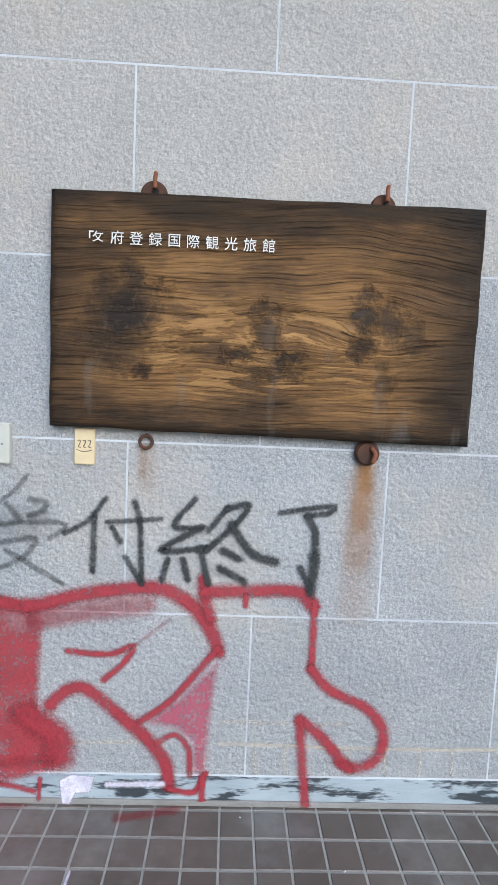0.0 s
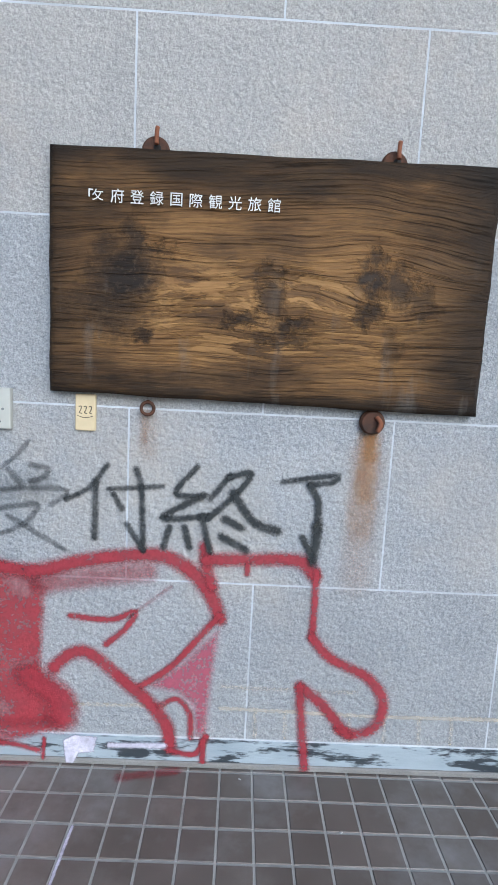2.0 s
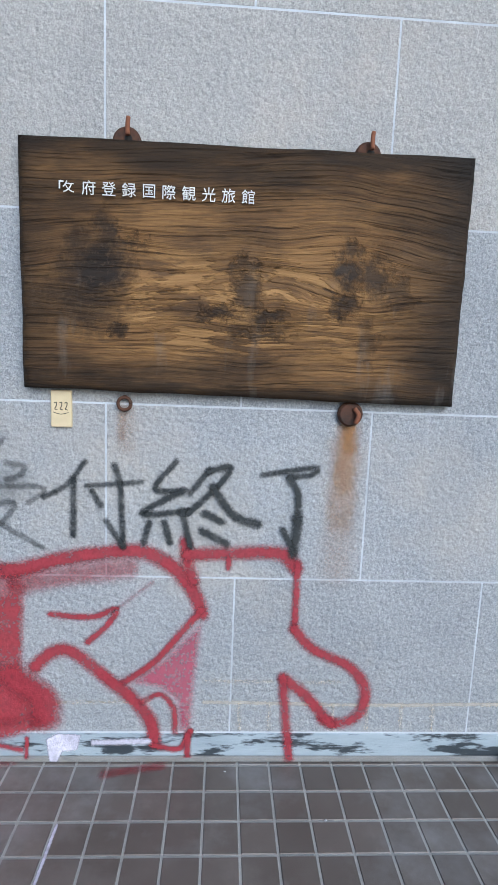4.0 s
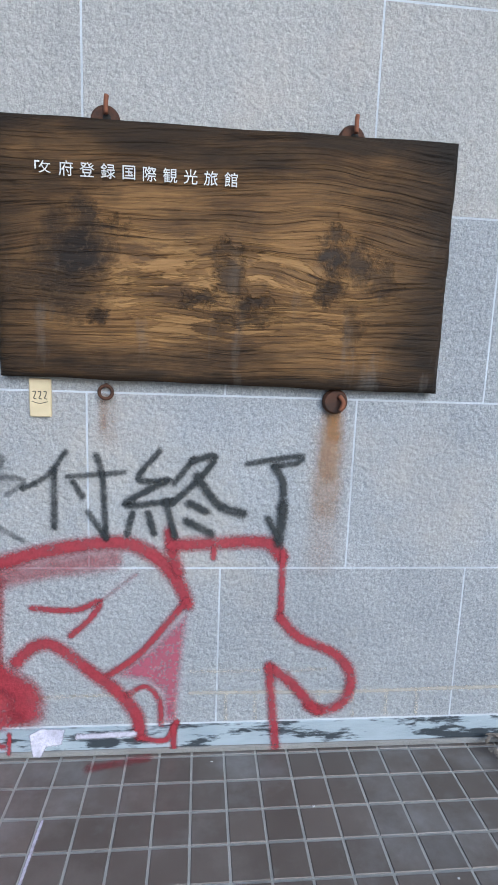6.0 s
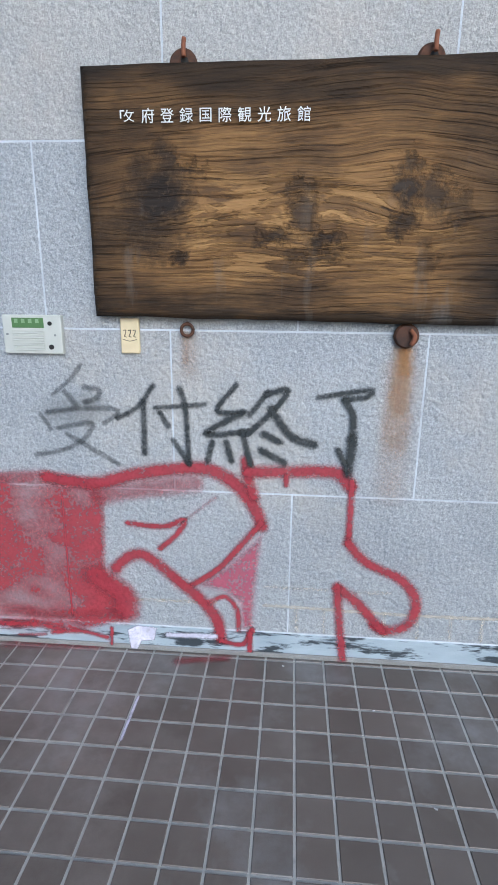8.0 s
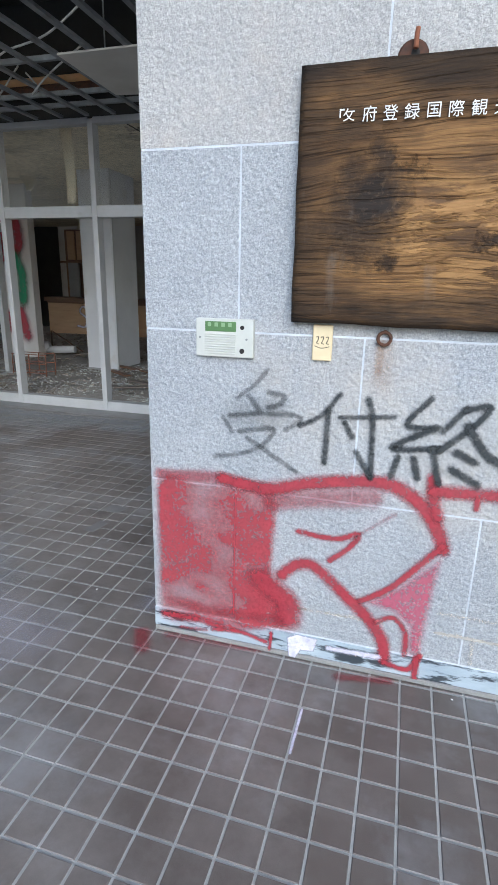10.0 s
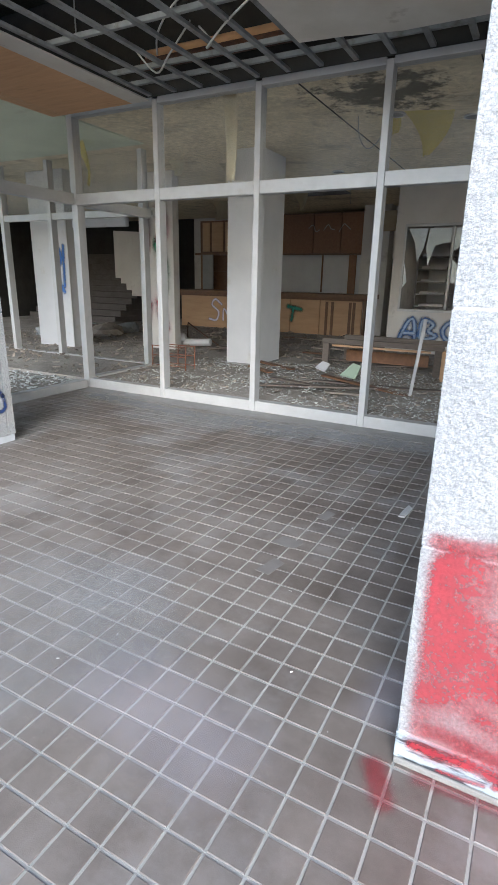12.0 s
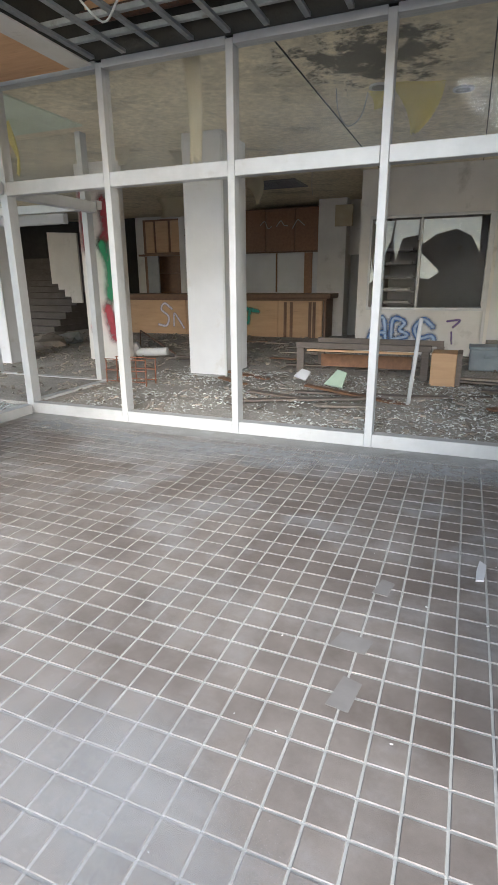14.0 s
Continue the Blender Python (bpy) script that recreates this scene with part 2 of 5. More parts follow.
def tube(points, r, seg=8):
    """A round bar along a smooth run of points."""
    bm = bmesh.new()
    pts = [Vector(p) for p in points]
    rings = []
    for i, p in enumerate(pts):
        d = (pts[min(i + 1, len(pts) - 1)] - pts[max(i - 1, 0)]).normalized()
        u = d.orthogonal().normalized() if i == 0 else (u - d * u.dot(d)).normalized()
        w = d.cross(u)
        rings.append([bm.verts.new(p + r * (math.cos(a) * u + math.sin(a) * w)) for a in [2 * math.pi * k / seg for k in range(seg)]])
    for a, b in zip(rings, rings[1:]):
        for k in range(seg):
            bm.faces.new((a[k], a[(k + 1) % seg], b[(k + 1) % seg], b[k])).smooth = True
    bm.faces.new(rings[0][::-1])
    bm.faces.new(rings[-1])
    return bm


def slab(outline, lo, hi, axis='z'):
    """A flat prism over a polygon; axis is the one along which it is thick."""
    bm = bmesh.new()

    def put(p, h):
        return {'z': (p[0], p[1], h), 'y': (p[0], h, p[1]), 'x': (h, p[0], p[1])}[axis]
    a = [bm.verts.new(put(p, lo)) for p in outline]
    b = [bm.verts.new(put(p, hi)) for p in outline]
    bm.faces.new(a)
    bm.faces.new(b[::-1])
    for i in range(len(a)):
        j = (i + 1) % len(a)
        bm.faces.new((a[i], b[i], b[j], a[j]))
    return bm


def smooth_line(pts, step=0.012):
    pts = [Vector(p) for p in pts]
    out = []
    for i in range(len(pts) - 1):
        p0, p1, p2, p3 = pts[max(i - 1, 0)], pts[i], pts[i + 1], pts[min(i + 2, len(pts) - 1)]
        k = max(2, int((p2 - p1).length / step))
        for j in range(k):
            t = j / k
            out.append(0.5 * (2 * p1 + (p2 - p0) * t + (2 * p0 - 5 * p1 + 4 * p2 - p3) * t * t + (3 * p1 - p0 - 3 * p2 + p3) * t ** 3))
    out.append(pts[-1])
    return out


def stroke(pts, width, alpha, place):
    """A sprayed line: rim-to-rim strip with rounded ends; UV x runs 0 at the rim to 1 in the middle, UV y holds how thick the paint is."""
    line = smooth_line([Vector((p[0], p[1])) for p in pts])
    h = width / 2
    d0, d1 = (line[0] - line[1]).normalized(), (line[-1] - line[-2]).normalized()
    rows = []
    for k in range(4, 0, -1):
        s = k / 4
        rows.append((line[0] + d0 * h * s, math.sqrt(max(0.0, 1 - s * s)), s))
    rows += [(p, 1.0, 0.0) for p in line]
    for k in range(1, 5):
        s = k / 4
        rows.append((line[-1] + d1 * h * s, math.sqrt(max(0.0, 1 - s * s)), s))
    bm = bmesh.new()
    uvl = bm.loops.layers.uv.new("UVMap")
    grid, vals = [], {}
    for i, (p, f, s) in enumerate(rows):
        a, b = rows[max(i - 1, 0)][0], rows[min(i + 1, len(rows) - 1)][0]
        d = (b - a).normalized()
        nrm = Vector((-d.y, d.x))
        wob = 1 + 0.12 * noise.noise(Vector((p.x * 9, p.y * 9, width * 50)))
        ring = []
        for c in (-1, -0.5, 0, 0.5, 1):
            q = p + nrm * (h * c * max(f, 0.02) * wob)
            v = bm.verts.new(place(q.x, q.y))
            vals[v] = max(0.0, 1 - math.hypot(c * max(f, 0.02), s))
            ring.append(v)
        grid.append(ring)
    for a, b in zip(grid, grid[1:]):
        for k in range(4):
            f = bm.faces.new((a[k], a[k + 1], b[k + 1], b[k]))
            for lp in f.loops:
                lp[uvl].uv = (vals[lp.vert], alpha)
    return bm


# ---- front wall with stone panels ----
WX0, WX1, WY = -1.176, 2.4, 1.75
wall = solid("wall_front", box(WX0 + 0.012, WX1, WY + 0.014, WY + 0.30, 0.0, 4.2), M_PLASTER,
             "entrance wall clad in rough grey stone panels with pale joints", "wall", "structure")
ROW_Z = (0.118, 0.725, 1.333, 1.941, 2.553, 3.166, 3.777, 4.2)
fillet = part("joint", box(WX0 + 0.004, WX1, WY + 0.001, WY + 0.02, 0.04, 4.2), M_JOINT, wall)
for r, (z0, z1) in enumerate(zip(ROW_Z, ROW_Z[1:])):
    xs = [WX0] + [x for x in [0.098 + 0.4525 * (r % 2) + 0.905 * k for k in range(-2, 6)] if WX0 + 0.1 < x < WX1] + [WX1]
    for a, b in zip(xs, xs[1:]):
        part("stone_panel", box(a + (0.0026 if a > WX0 else 0), b - 0.0026, WY, WY + 0.29 if a == WX0 else WY + 0.013, z0 + 0.0028, z1 - 0.0028, 0.0015), M_STONE_WARMLIT if r >= 3 else M_STONE, wall)

# ---- floor ----
P, Q, TX, TY = 0.1185, 0.1205, -0.344, 1.605
TILE_END = 5.2
floor = solid("floor", box(-9.0, 5.0, -6.0, 5.47, -0.2, -0.004), M_GROUT, "brown tiled porch floor with pale grout joints", "floor", "structure")
border = part("cement_border", box(-9.0, 4.2, TILE_END, 5.47, -0.1, 0.001), M_CEMENT, floor, "dusty grey cement strip")
ground = solid("ground", box(-300, 300, -300, 300, -0.6, -0.21), M_CEMENT, "grey paved ground around the building", "ground", "structure")

# ---- left pillar ----
PX = -4.87
pillar = solid("pillar", box(PX - 0.7, PX - 0.01, 1.6, 3.355, 0.0, 3.9), M_JOINT, "pale stone-clad pillar with blue spray writing", "pillar", "structure")
for z0, z1 in ((0.06, 1.088), (1.094, 2.2), (2.206, 3.3), (3.306, 3.9)):
    part("stone_panel", box(PX - 0.03, PX, 1.59, 3.29, z0, z1, 0.004), M_STONE, pillar)
    part("edge_panel", box(PX - 0.71, PX, 3.296, 3.365, z0, z1, 0.004), M_STONE, pillar)

# ---- glazed screen ----
SY = 5.44
MULL = [-6.10, -4.868, -3.648, -2.42, -1.195, 0.03, 1.255, 2.48, 3.7]
screen = solid("window_1", box(-6.1, 4.2, SY + 0.03, SY + 0.09, 0.0, 0.02), M_ALU, "pale aluminium glazed screen with a transom, lower panes broken out", "window", "structure")


def frame_bar(x0, x1, y0, y1, z0, z1, owner=None, name="window_frame"):
    return part(name, box(x0, x1, y0, y1, z0, z1, 0.004), M_ALU, owner or screen)


for i, x in enumerate(MULL):
    w = 0.046 if i == 0 else 0.032
    frame_bar(x - w, x + w, SY, SY + 0.12, 0.0, 3.15, name="mullion")
for a, b in zip(MULL, MULL[1:]):
    frame_bar(a + 0.033, b - 0.033, SY + 0.004, SY + 0.11, 2.19, 2.31, name="transom")
    frame_bar(a + 0.033, b - 0.033, SY + 0.004, SY + 0.11, 0.0, 0.115, name="sill")
    frame_bar(a + 0.033, b - 0.033, SY + 0.004, SY + 0.11, 3.11, 3.17, name="head_rail")
    pane = part("pane", box(a + 0.03, b - 0.03, SY + 0.05, SY + 0.056, 2.30, 3.12), M_GLASS, screen)
    pane.visible_shadow = False

# return of the screen towards the street and the vestibule behind
CX = -6.1
for y in (5.41 - 1.3, 5.41 - 2.6):
    frame_bar(CX - 0.05, CX + 0.05, y - 0.036, y + 0.036, 0, 3.13, name="mullion")
for y0, y1 in ((2.85, 4.07), (4.15, 5.405)):
    frame_bar(CX - 0.05, CX + 0.05, y0, y1, 2.19, 2.31, name="transom")
    frame_bar(CX - 0.05, CX + 0.05, y0, y1, 0.0, 0.10, name="sill")
    pane = part("pane", box(CX - 0.003, CX + 0.003, y0, y1, 2.30, 3.13), M_GLASS, screen)
    pane.visible_shadow = False
VY = 6.93
vest = solid("window_2", box(-12, CX, VY, VY + 0.1, 0.0, 0.1), M_ALU, "pale aluminium inner screen of the vestibule", "window", "structure")
for x in (-6.30, -8.17, -9.31, -10.45):
    frame_bar(x - 0.04, x + 0.04, VY - 0.02, VY + 0.1, 0.1, 3.1, vest, "mullion")
frame_bar(-12, CX, VY, VY + 0.09, 2.235, 2.335, vest, "transom")
frame_bar(CX - 0.1, CX, 5.53, VY - 0.03, 2.19, 2.31, vest, "transom")
frame_bar(CX - 0.1, CX, 5.53, VY - 0.03, 0.0, 0.12, vest, "sill")
for a, b in ((-8.12, -6.35), (-9.26, -8.22)):
    pane = part("pane", box(a, b, VY + 0.04, VY + 0.046, 2.34, 3.1), M_GLASS, vest)
    pane.visible_shadow = False

# ---- lobby shell ----
FZ = 0.09
lobby_floor = solid("floor_lobby", box(-20, 4.2, 5.53, 17.0, -0.2, FZ), M_LOBBYFLOOR, "dirty lobby floor under broken glass and debris", "floor", "structure")
solid("floor_vestibule", box(-9.5, CX - 0.06, 2.8, 5.53, -0.19, 0.05), M_LOBBYFLOOR, "vestibule floor covered in broken glass", "floor", "structure")
solid("ceiling_lobby", box(-20, 4.2, 5.50, 17.0, 3.16, 3.3), M_LOBBYCEIL, "stained mouldy lobby ceiling with peeling paper", "ceiling", "structure")
# Same back wall in two colours: the stair end carries its shade.
solid("wall_stairs", box(-20, -11.0, 15.2, 15.4, 0, 3.2), M_DARK, "back wall behind the stairs, deep shade put in its colour", "wall", "structure")
solid("wall_back", box(-11.0, 4.2, 15.2, 15.4, 0, 3.2), M_PLASTER, "grimy plaster wall behind the reception desk", "wall", "structure")
# Out-of-view side wall; its openings are added to bring daylight into the lobby.
for wx, nm in ((4.2, "wall_east"),):
    side = solid(nm, box(wx, wx + 0.2, 5.5, 17.0, 0, 0.5), M_PLASTER, "unseen plaster wall added with wide openings to let daylight in", "wall", "structure")
    part("lintel", box(wx, wx + 0.2, 5.5, 17.0, 2.95, 3.3), M_PLASTER, side)
    for y in (5.5, 9.0, 12.5, 16.4):
        part("pier", box(wx + 0.001, wx + 0.199, y, y + 0.5, 0.5, 2.95), M_PLASTER, side)
solid("wall_west", box(-16.2, -16, 5.5, 17.0, 0, 3.2), M_DARK, "plain wall closing the lobby, deep shade put in its colour", "wall", "structure")
# Front 1.4 m of the slab is unseen, added to cut high sky light.
solid("ceiling_porch_slab", box(-12, 4.4, 0.5, 5.40, 4.21, 4.4), M_DARK, "concrete slab above the stripped porch ceiling, void shade in its dark colour", "ceiling", "structure")
# Unseen boards added to shut the roof void off from the sky.
solid("wall_fascia_east", box(4.2, 4.4, 0.5, 5.40, 3.1, 4.2), M_DARK, "added dark board, unseen, blocking the sky above the porch grid", "wall", "structure")
solid("wall_fascia_front", box(2.4, 4.2, 1.76, 1.95, 3.1, 4.2), M_DARK, "added dark board, unseen, blocking the sky above the porch grid", "wall", "structure")
solid("wall_above_screen", box(-12, 4.2, 5.45, 5.52, 3.17, 4.3), M_DARK, "wall above the glazing, void shade in its dark colour", "wall", "structure")
M_RUST2 = mat("bright_rust", (0.26, 0.095, 0.045), (0.17, 0.06, 0.03), 40.0, 0.8)

# ---- porch ceiling: bare steel grid, boards left over ----
grid = thing("ceiling_grid", (-3.9, 4.0, 3.16), "bare galvanised steel ceiling grid stripped of its boards", "ceiling grid")
for k in range(26):
    x = -4.87 + 0.311 * k
    part("runner", add(add(box(x - 0.022, x + 0.022, 1.95, 5.38, 3.155, 3.160), box(x - 0.022, x - 0.019, 1.95, 5.38, 3.160, 3.18)),
                       box(x + 0.019, x + 0.022, 1.95, 5.38, 3.160, 3.18)), M_STEEL, grid)
for y in (2.3, 3.2, 4.12, 4.85, 5.15):
    part("carrier", box(-4.95, 4.1, y - 0.018, y + 0.018, 3.182, 3.222, 0.003), M_STEEL, grid)
for k in range(8):
    for y in (3.2, 4.12):
        x = -4.6 + 0.9 * k + 0.07 * (k % 3)
        part("hanger_rod", cyl((x, y, 3.72), (0, 0, 1), 0.006, 1.0, 6), M_STEEL, grid)
ceil_w = solid("ceiling_porch_side", box(-6.3, -5.12, 1.9, 5.40, 3.125, 3.137), M_PLY, "bare orange plywood ceiling board, water-marked", "ceiling", "structure")
add_b = solid("ceiling_porch_strip", box(-5.118, -4.90, 1.9, 5.40, 3.122, 3.136), M_BOARD, "pale ceiling board strip, warped at its edge", "ceiling", "structure")
solid("ceiling_porch_board", slab([(-2.96, 3.93), (4.1, 3.93), (4.1, 4.95), (-2.2, 4.95), (-2.62, 4.86), (-2.97, 4.82)], 3.138, 3.152), M_BOARD,
      "remaining grey gypsum ceiling board with a torn corner", "ceiling", "structure")
solid("ceiling_vestibule", box(-12, -6.2, 2.0, 6.9, 3.14, 3.2), mat("pale_green_ceiling", (0.64, 0.70, 0.56), (0.55, 0.60, 0.48), 2.0, 0.8, stain=(0.2, 0.17, 0.12), sscale=1.4, slo=0.62, shi=0.75),
      "pale green stained vestibule ceiling", "ceiling", "structure")
M_CABLE = mat("pale_cable", (0.5, 0.5, 0.48), (0.4, 0.4, 0.38), 20.0, 0.6)
for pts in ([(-2.2, 3.6, 3.5), (-2.9, 3.8, 3.24), (-3.5, 4.0, 3.22), (-4.0, 4.4, 3.24), (-4.4, 4.9, 3.3)],
            [(-3.0, 4.4, 3.4), (-3.3, 4.3, 3.16), (-3.55, 4.4, 3.06), (-3.6, 4.55, 3.16), (-3.75, 4.6, 3.3)],
            [(-3.9, 4.7, 3.4), (-4.05, 4.6, 3.15), (-4.3, 4.75, 3.1), (-4.5, 4.7, 3.3)]):
    solid("hanging_cable", tube(smooth_line(pts, 0.05), 0.008, 6), M_CABLE, "loose pale cable hanging from the stripped ceiling", "cable")
for k, y in enumerate((5.2, 5.28)):
    solid("duct_pipe", cyl((-0.8, y, 3.36 + 0.1 * k), (1, 0, 0), 0.05, 8.0, 12), M_PLY if k else M_RUST, "rusty brown pipe running above the ceiling grid", "pipe")

# ---- lobby: columns ----
col = thing("column", (-5.04, 8.1, FZ), "white boxed column with its cladding peeling at the foot", "column")
part("cladding", box(-5.33, -4.77, 7.72, 8.5, FZ + 0.02, 3.16, 0.006), M_WHITEP, col)
part("corner_trim", box(-4.785, -4.75, 7.705, 7.74, FZ + 0.02, 3.1, 0.004), M_ALU, col)
part("base_lip", box(-5.35, -4.75, 7.70, 8.52, FZ, FZ + 0.03, 0.008), M_CEMENT, col)
col2 = thing("column", (-9.2, 7.9, FZ), "white boxed column with blue spray paint and a split corner", "column")
part("cladding", box(-9.62, -8.70, 7.75, 8.05, FZ, 3.16, 0.006), M_WHITEP, col2)
part("corner_trim", box(-8.715, -8.685, 7.735, 7.77, FZ, 2.9, 0.004), M_ALU, col2)
col3 = thing("column", (-7.37, 8.7, FZ), "narrow column sprayed red and green", "column")
part("shaft", box(-7.75, -6.98, 8.60, 8.78, FZ, 3.16, 0.006), M_PLASTER, col3)

# ---- reception desk ----
desk = thing("reception_desk", (-7.4, 13.5, FZ), "long veneered reception desk with a dark wooden top", "desk")
k = 0
for a, b in ((-10.1, -8.36), (-8.35, -6.71), (-6.70, -5.9), (-5.89, -4.82)):
    part("front_panel", box(a, b, 13.2, 13.24, FZ, 0.93, 0.004), M_WOODP, desk)
part("top", box(-10.15, -4.62, 13.1, 13.9, 0.98, 1.09, 0.01), M_WOODD, desk)
part("rail", box(-10.12, -4.72, 13.17, 13.26, 0.93, 0.98, 0.004), M_WOODD, desk)
part("end_panel", box(-4.8, -4.74, 13.2, 13.85, FZ, 0.98, 0.004), M_WOODD, desk)
for x in (-5.75, -5.6, -5.15, -5.05):
    part("torn_strip", box(x, x + 0.07, 13.19, 13.198, FZ, 0.9), M_WOODD, desk)

# back wall joinery
M_PANEL = mat("reddish_brown_panelling", (0.27, 0.13, 0.062), (0.19, 0.088, 0.042), 3.0, 0.5, stretch=(6, 1, 6), bump=0.0005)
cab = thing("wall_cabinet", (-5.8, 14.6, 2.0), "dark brown wall panelling with scratched writing above the desk", "cabinet")
for a, b in ((-7.6, -6.62), (-6.6, -5.86), (-5.84, -5.2)):
    part("panel", box(a, b, 14.3, 14.36, 2.08, 3.05, 0.004), M_PANEL, cab)
part("back", box(-7.6, -5.2, 14.37, 14.42, 2.05, 3.08), M_WOODD, cab)
shelfw = thing("wall_panelling", (-6.2, 14.6, 1.0), "pale lining boards behind the desk with a dark upright", "panelling")
for a, b in ((-7.6, -6.35), (-6.34, -5.62), (-5.42, -5.2)):
    part("panel", box(a, b, 14.40, 14.44, 0.3, 2.04, 0.004), M_WHITEP, shelfw)
part("upright", box(-5.62, -5.42, 14.37, 14.43, 0.3, 2.04, 0.004), M_PANEL, shelfw)
part("upright", box(-6.37, -6.33, 14.38, 14.399, 1.1, 2.04), M_WOODD, shelfw)
shaft = solid("wall_pier", box(-5.16, -4.5, 13.9, 14.6, FZ, 3.16, 0.006), M_PLASTER, "pale plaster pier beside the desk", "pier", "structure")
part("notice_board", box(-4.75, -4.35, 13.8, 13.85, 2.55, 3.0, 0.004), mat("tan_board", (0.45, 0.38, 0.26), (0.38, 0.31, 0.2), 4.0, 0.8), shaft, "tan board")
key = thing("key_shelf", (-9.5, 14.3, 1.1), "open shelf unit with bare pale back boards and dark battens", "shelf")
part("back", box(-10.3, -8.4, 14.50, 14.55, 1.0, 3.0), M_WOODD, key)
for a, b in ((-10.2, -9.95), (-9.88, -9.5), (-9.42, -9.05), (-8.98, -8.9)):
    part("back_board", box(a, b, 14.46, 14.495, 2.15, 2.95, 0.003), M_WOODP, key)
part("shelf_board", box(-10.3, -8.8, 14.2, 14.5, 2.05, 2.10, 0.003), M_WOODD, key)
part("shelf_board", box(-10.0, -8.9, 14.2, 14.5, 1.6, 1.64, 0.003), M_WOODD, key)
part("side_panel", box(-10.0, -9.65, 14.15, 14.2, 1.0, 2.05, 0.003), M_GREYDOOR, key)
pier2 = solid("wall_pier_2", box(-8.85, -8.30, 13.9, 14.5, FZ, 3.16, 0.006), M_PLASTER, "pale pier with column of brown painted characters", "pier", "structure")

# ---- office box with broken window ----
OY = 11.0
office = solid("wall_office", box(-3.63, -3.50, OY, OY + 4.2, 0, 3.16), M_PLASTER, "grey plaster office partition with sprayed letters", "wall", "structure")
WZ0, WZ1, WXa, WXb = 0.86, 2.40, -3.46, -1.51
part("wall_below", box(-3.50, -1.5, OY, OY + 0.12, 0, WZ0), M_PLASTER, office)
part("wall_above", box(-3.50, -1.5, OY, OY + 0.12, WZ1, 3.16), M_PLASTER, office)
part("wall_left", box(-3.50, WXa, OY + 0.001, OY + 0.12, WZ0, WZ1), M_PLASTER, office)
win = solid("window_3", box(WXa, WXb, OY - 0.02, OY + 0.08, WZ0, WZ0 + 0.05, 0.004), M_ALU, "white-framed office window with jagged broken panes", "window", "structure")
for x in (WXa + 0.02, -2.60, WXb - 0.02):
    part("window_frame", box(x - 0.02, x + 0.02, OY - 0.02, OY + 0.08, WZ0 + 0.05, WZ1, 0.003), M_ALU, win)
part("window_frame", box(WXa, WXb, OY - 0.021, OY + 0.081, WZ1 - 0.03, WZ1 + 0.02, 0.003), M_ALU, win)
part("window_frame", box(WXb, WXb + 0.05, OY - 0.02, OY + 0.1, FZ, WZ1, 0.003), M_ALU, win)
# The shards' pale blue is the sky's reflection put into their colour.
M_SKYGLASS = mat("sky_reflection_glass", (0.62, 0.70, 0.74), (0.72, 0.78, 0.80), 3.0, 0.25, spec=0.8)
for pts in ([(-3.40, 2.34), (-3.05, 2.34), (-3.1, 2.0), (-3.2, 1.75), (-3.27, 2.1)], [(-3.02, 2.34), (-2.64, 2.34), (-2.64, 2.1), (-2.9, 2.05), (-3.0, 1.7), (-3.06, 2.02)],
            [(-2.57, 2.34), (-1.68, 2.34), (-1.66, 1.8), (-1.8, 2.05), (-2.05, 2.17), (-2.35, 2.1), (-2.57, 1.95)], [(-2.57, 1.8), (-2.25, 1.5), (-2.42, 1.38), (-2.57, 1.4)],
            [(-3.42, 1.75), (-3.35, 1.4), (-3.42, 1.3)]):
    part("glass_shard", slab(pts, OY + 0.03, OY + 0.036, 'y'), M_SKYGLASS, win)
# Partition added only to keep the office dark against the east openings.
solid("wall_office_east", box(-1.5, -1.4, OY + 0.13, 14.0, 0, 3.16), M_PLASTER, "added plaster partition keeping east daylight out of the office", "wall", "structure")
solid("wall_office_back", box(-3.5, 4.2, 14.0, 14.1, 0, 3.16), M_WHITEP, "white office back wall", "wall", "structure")
rack = thing("metal_rack", (-3.1, 12.6, FZ), "grey metal rack with stacked papers inside the office", "rack")
for z in (0.9, 1.15, 1.4, 1.65, 1.9):
    part("shelf_board", box(-3.45, -2.75, 12.3, 12.7, z, z + 0.02), M_GREYDOOR, rack)
    # One block for each stack of papers.
    part("folder", box(-3.35, -2.85, 12.35, 12.65, z + 0.021, z + 0.07), M_WHITEP, rack)
for x in (-3.45, -2.77):
    part("upright", box(x, x + 0.03, 12.3, 12.33, FZ, 2.1), M_GREYDOOR, rack)
# dark doorway between desk and office
solid("door_1", box(-4.44, -3.64, 14.2, 14.26, FZ, 1.95, 0.004), M_GREYDOOR, "dark grey metal door standing behind the desk", "door", "structure")
solid("wall_recess", box(-4.5, -3.63, 14.3, 14.4, 1.95, 3.16), M_PLASTER, "plaster above the doorway", "wall", "structure")

# ---- stairs ----
stair = thing("staircase", (-13.2, 12.6, FZ), "dark littered staircase rising at the back of the lobby", "staircase")
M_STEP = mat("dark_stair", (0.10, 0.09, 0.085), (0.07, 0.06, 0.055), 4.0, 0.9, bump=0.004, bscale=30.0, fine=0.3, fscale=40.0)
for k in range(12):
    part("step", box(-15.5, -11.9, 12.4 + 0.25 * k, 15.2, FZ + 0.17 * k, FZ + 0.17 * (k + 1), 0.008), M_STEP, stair)
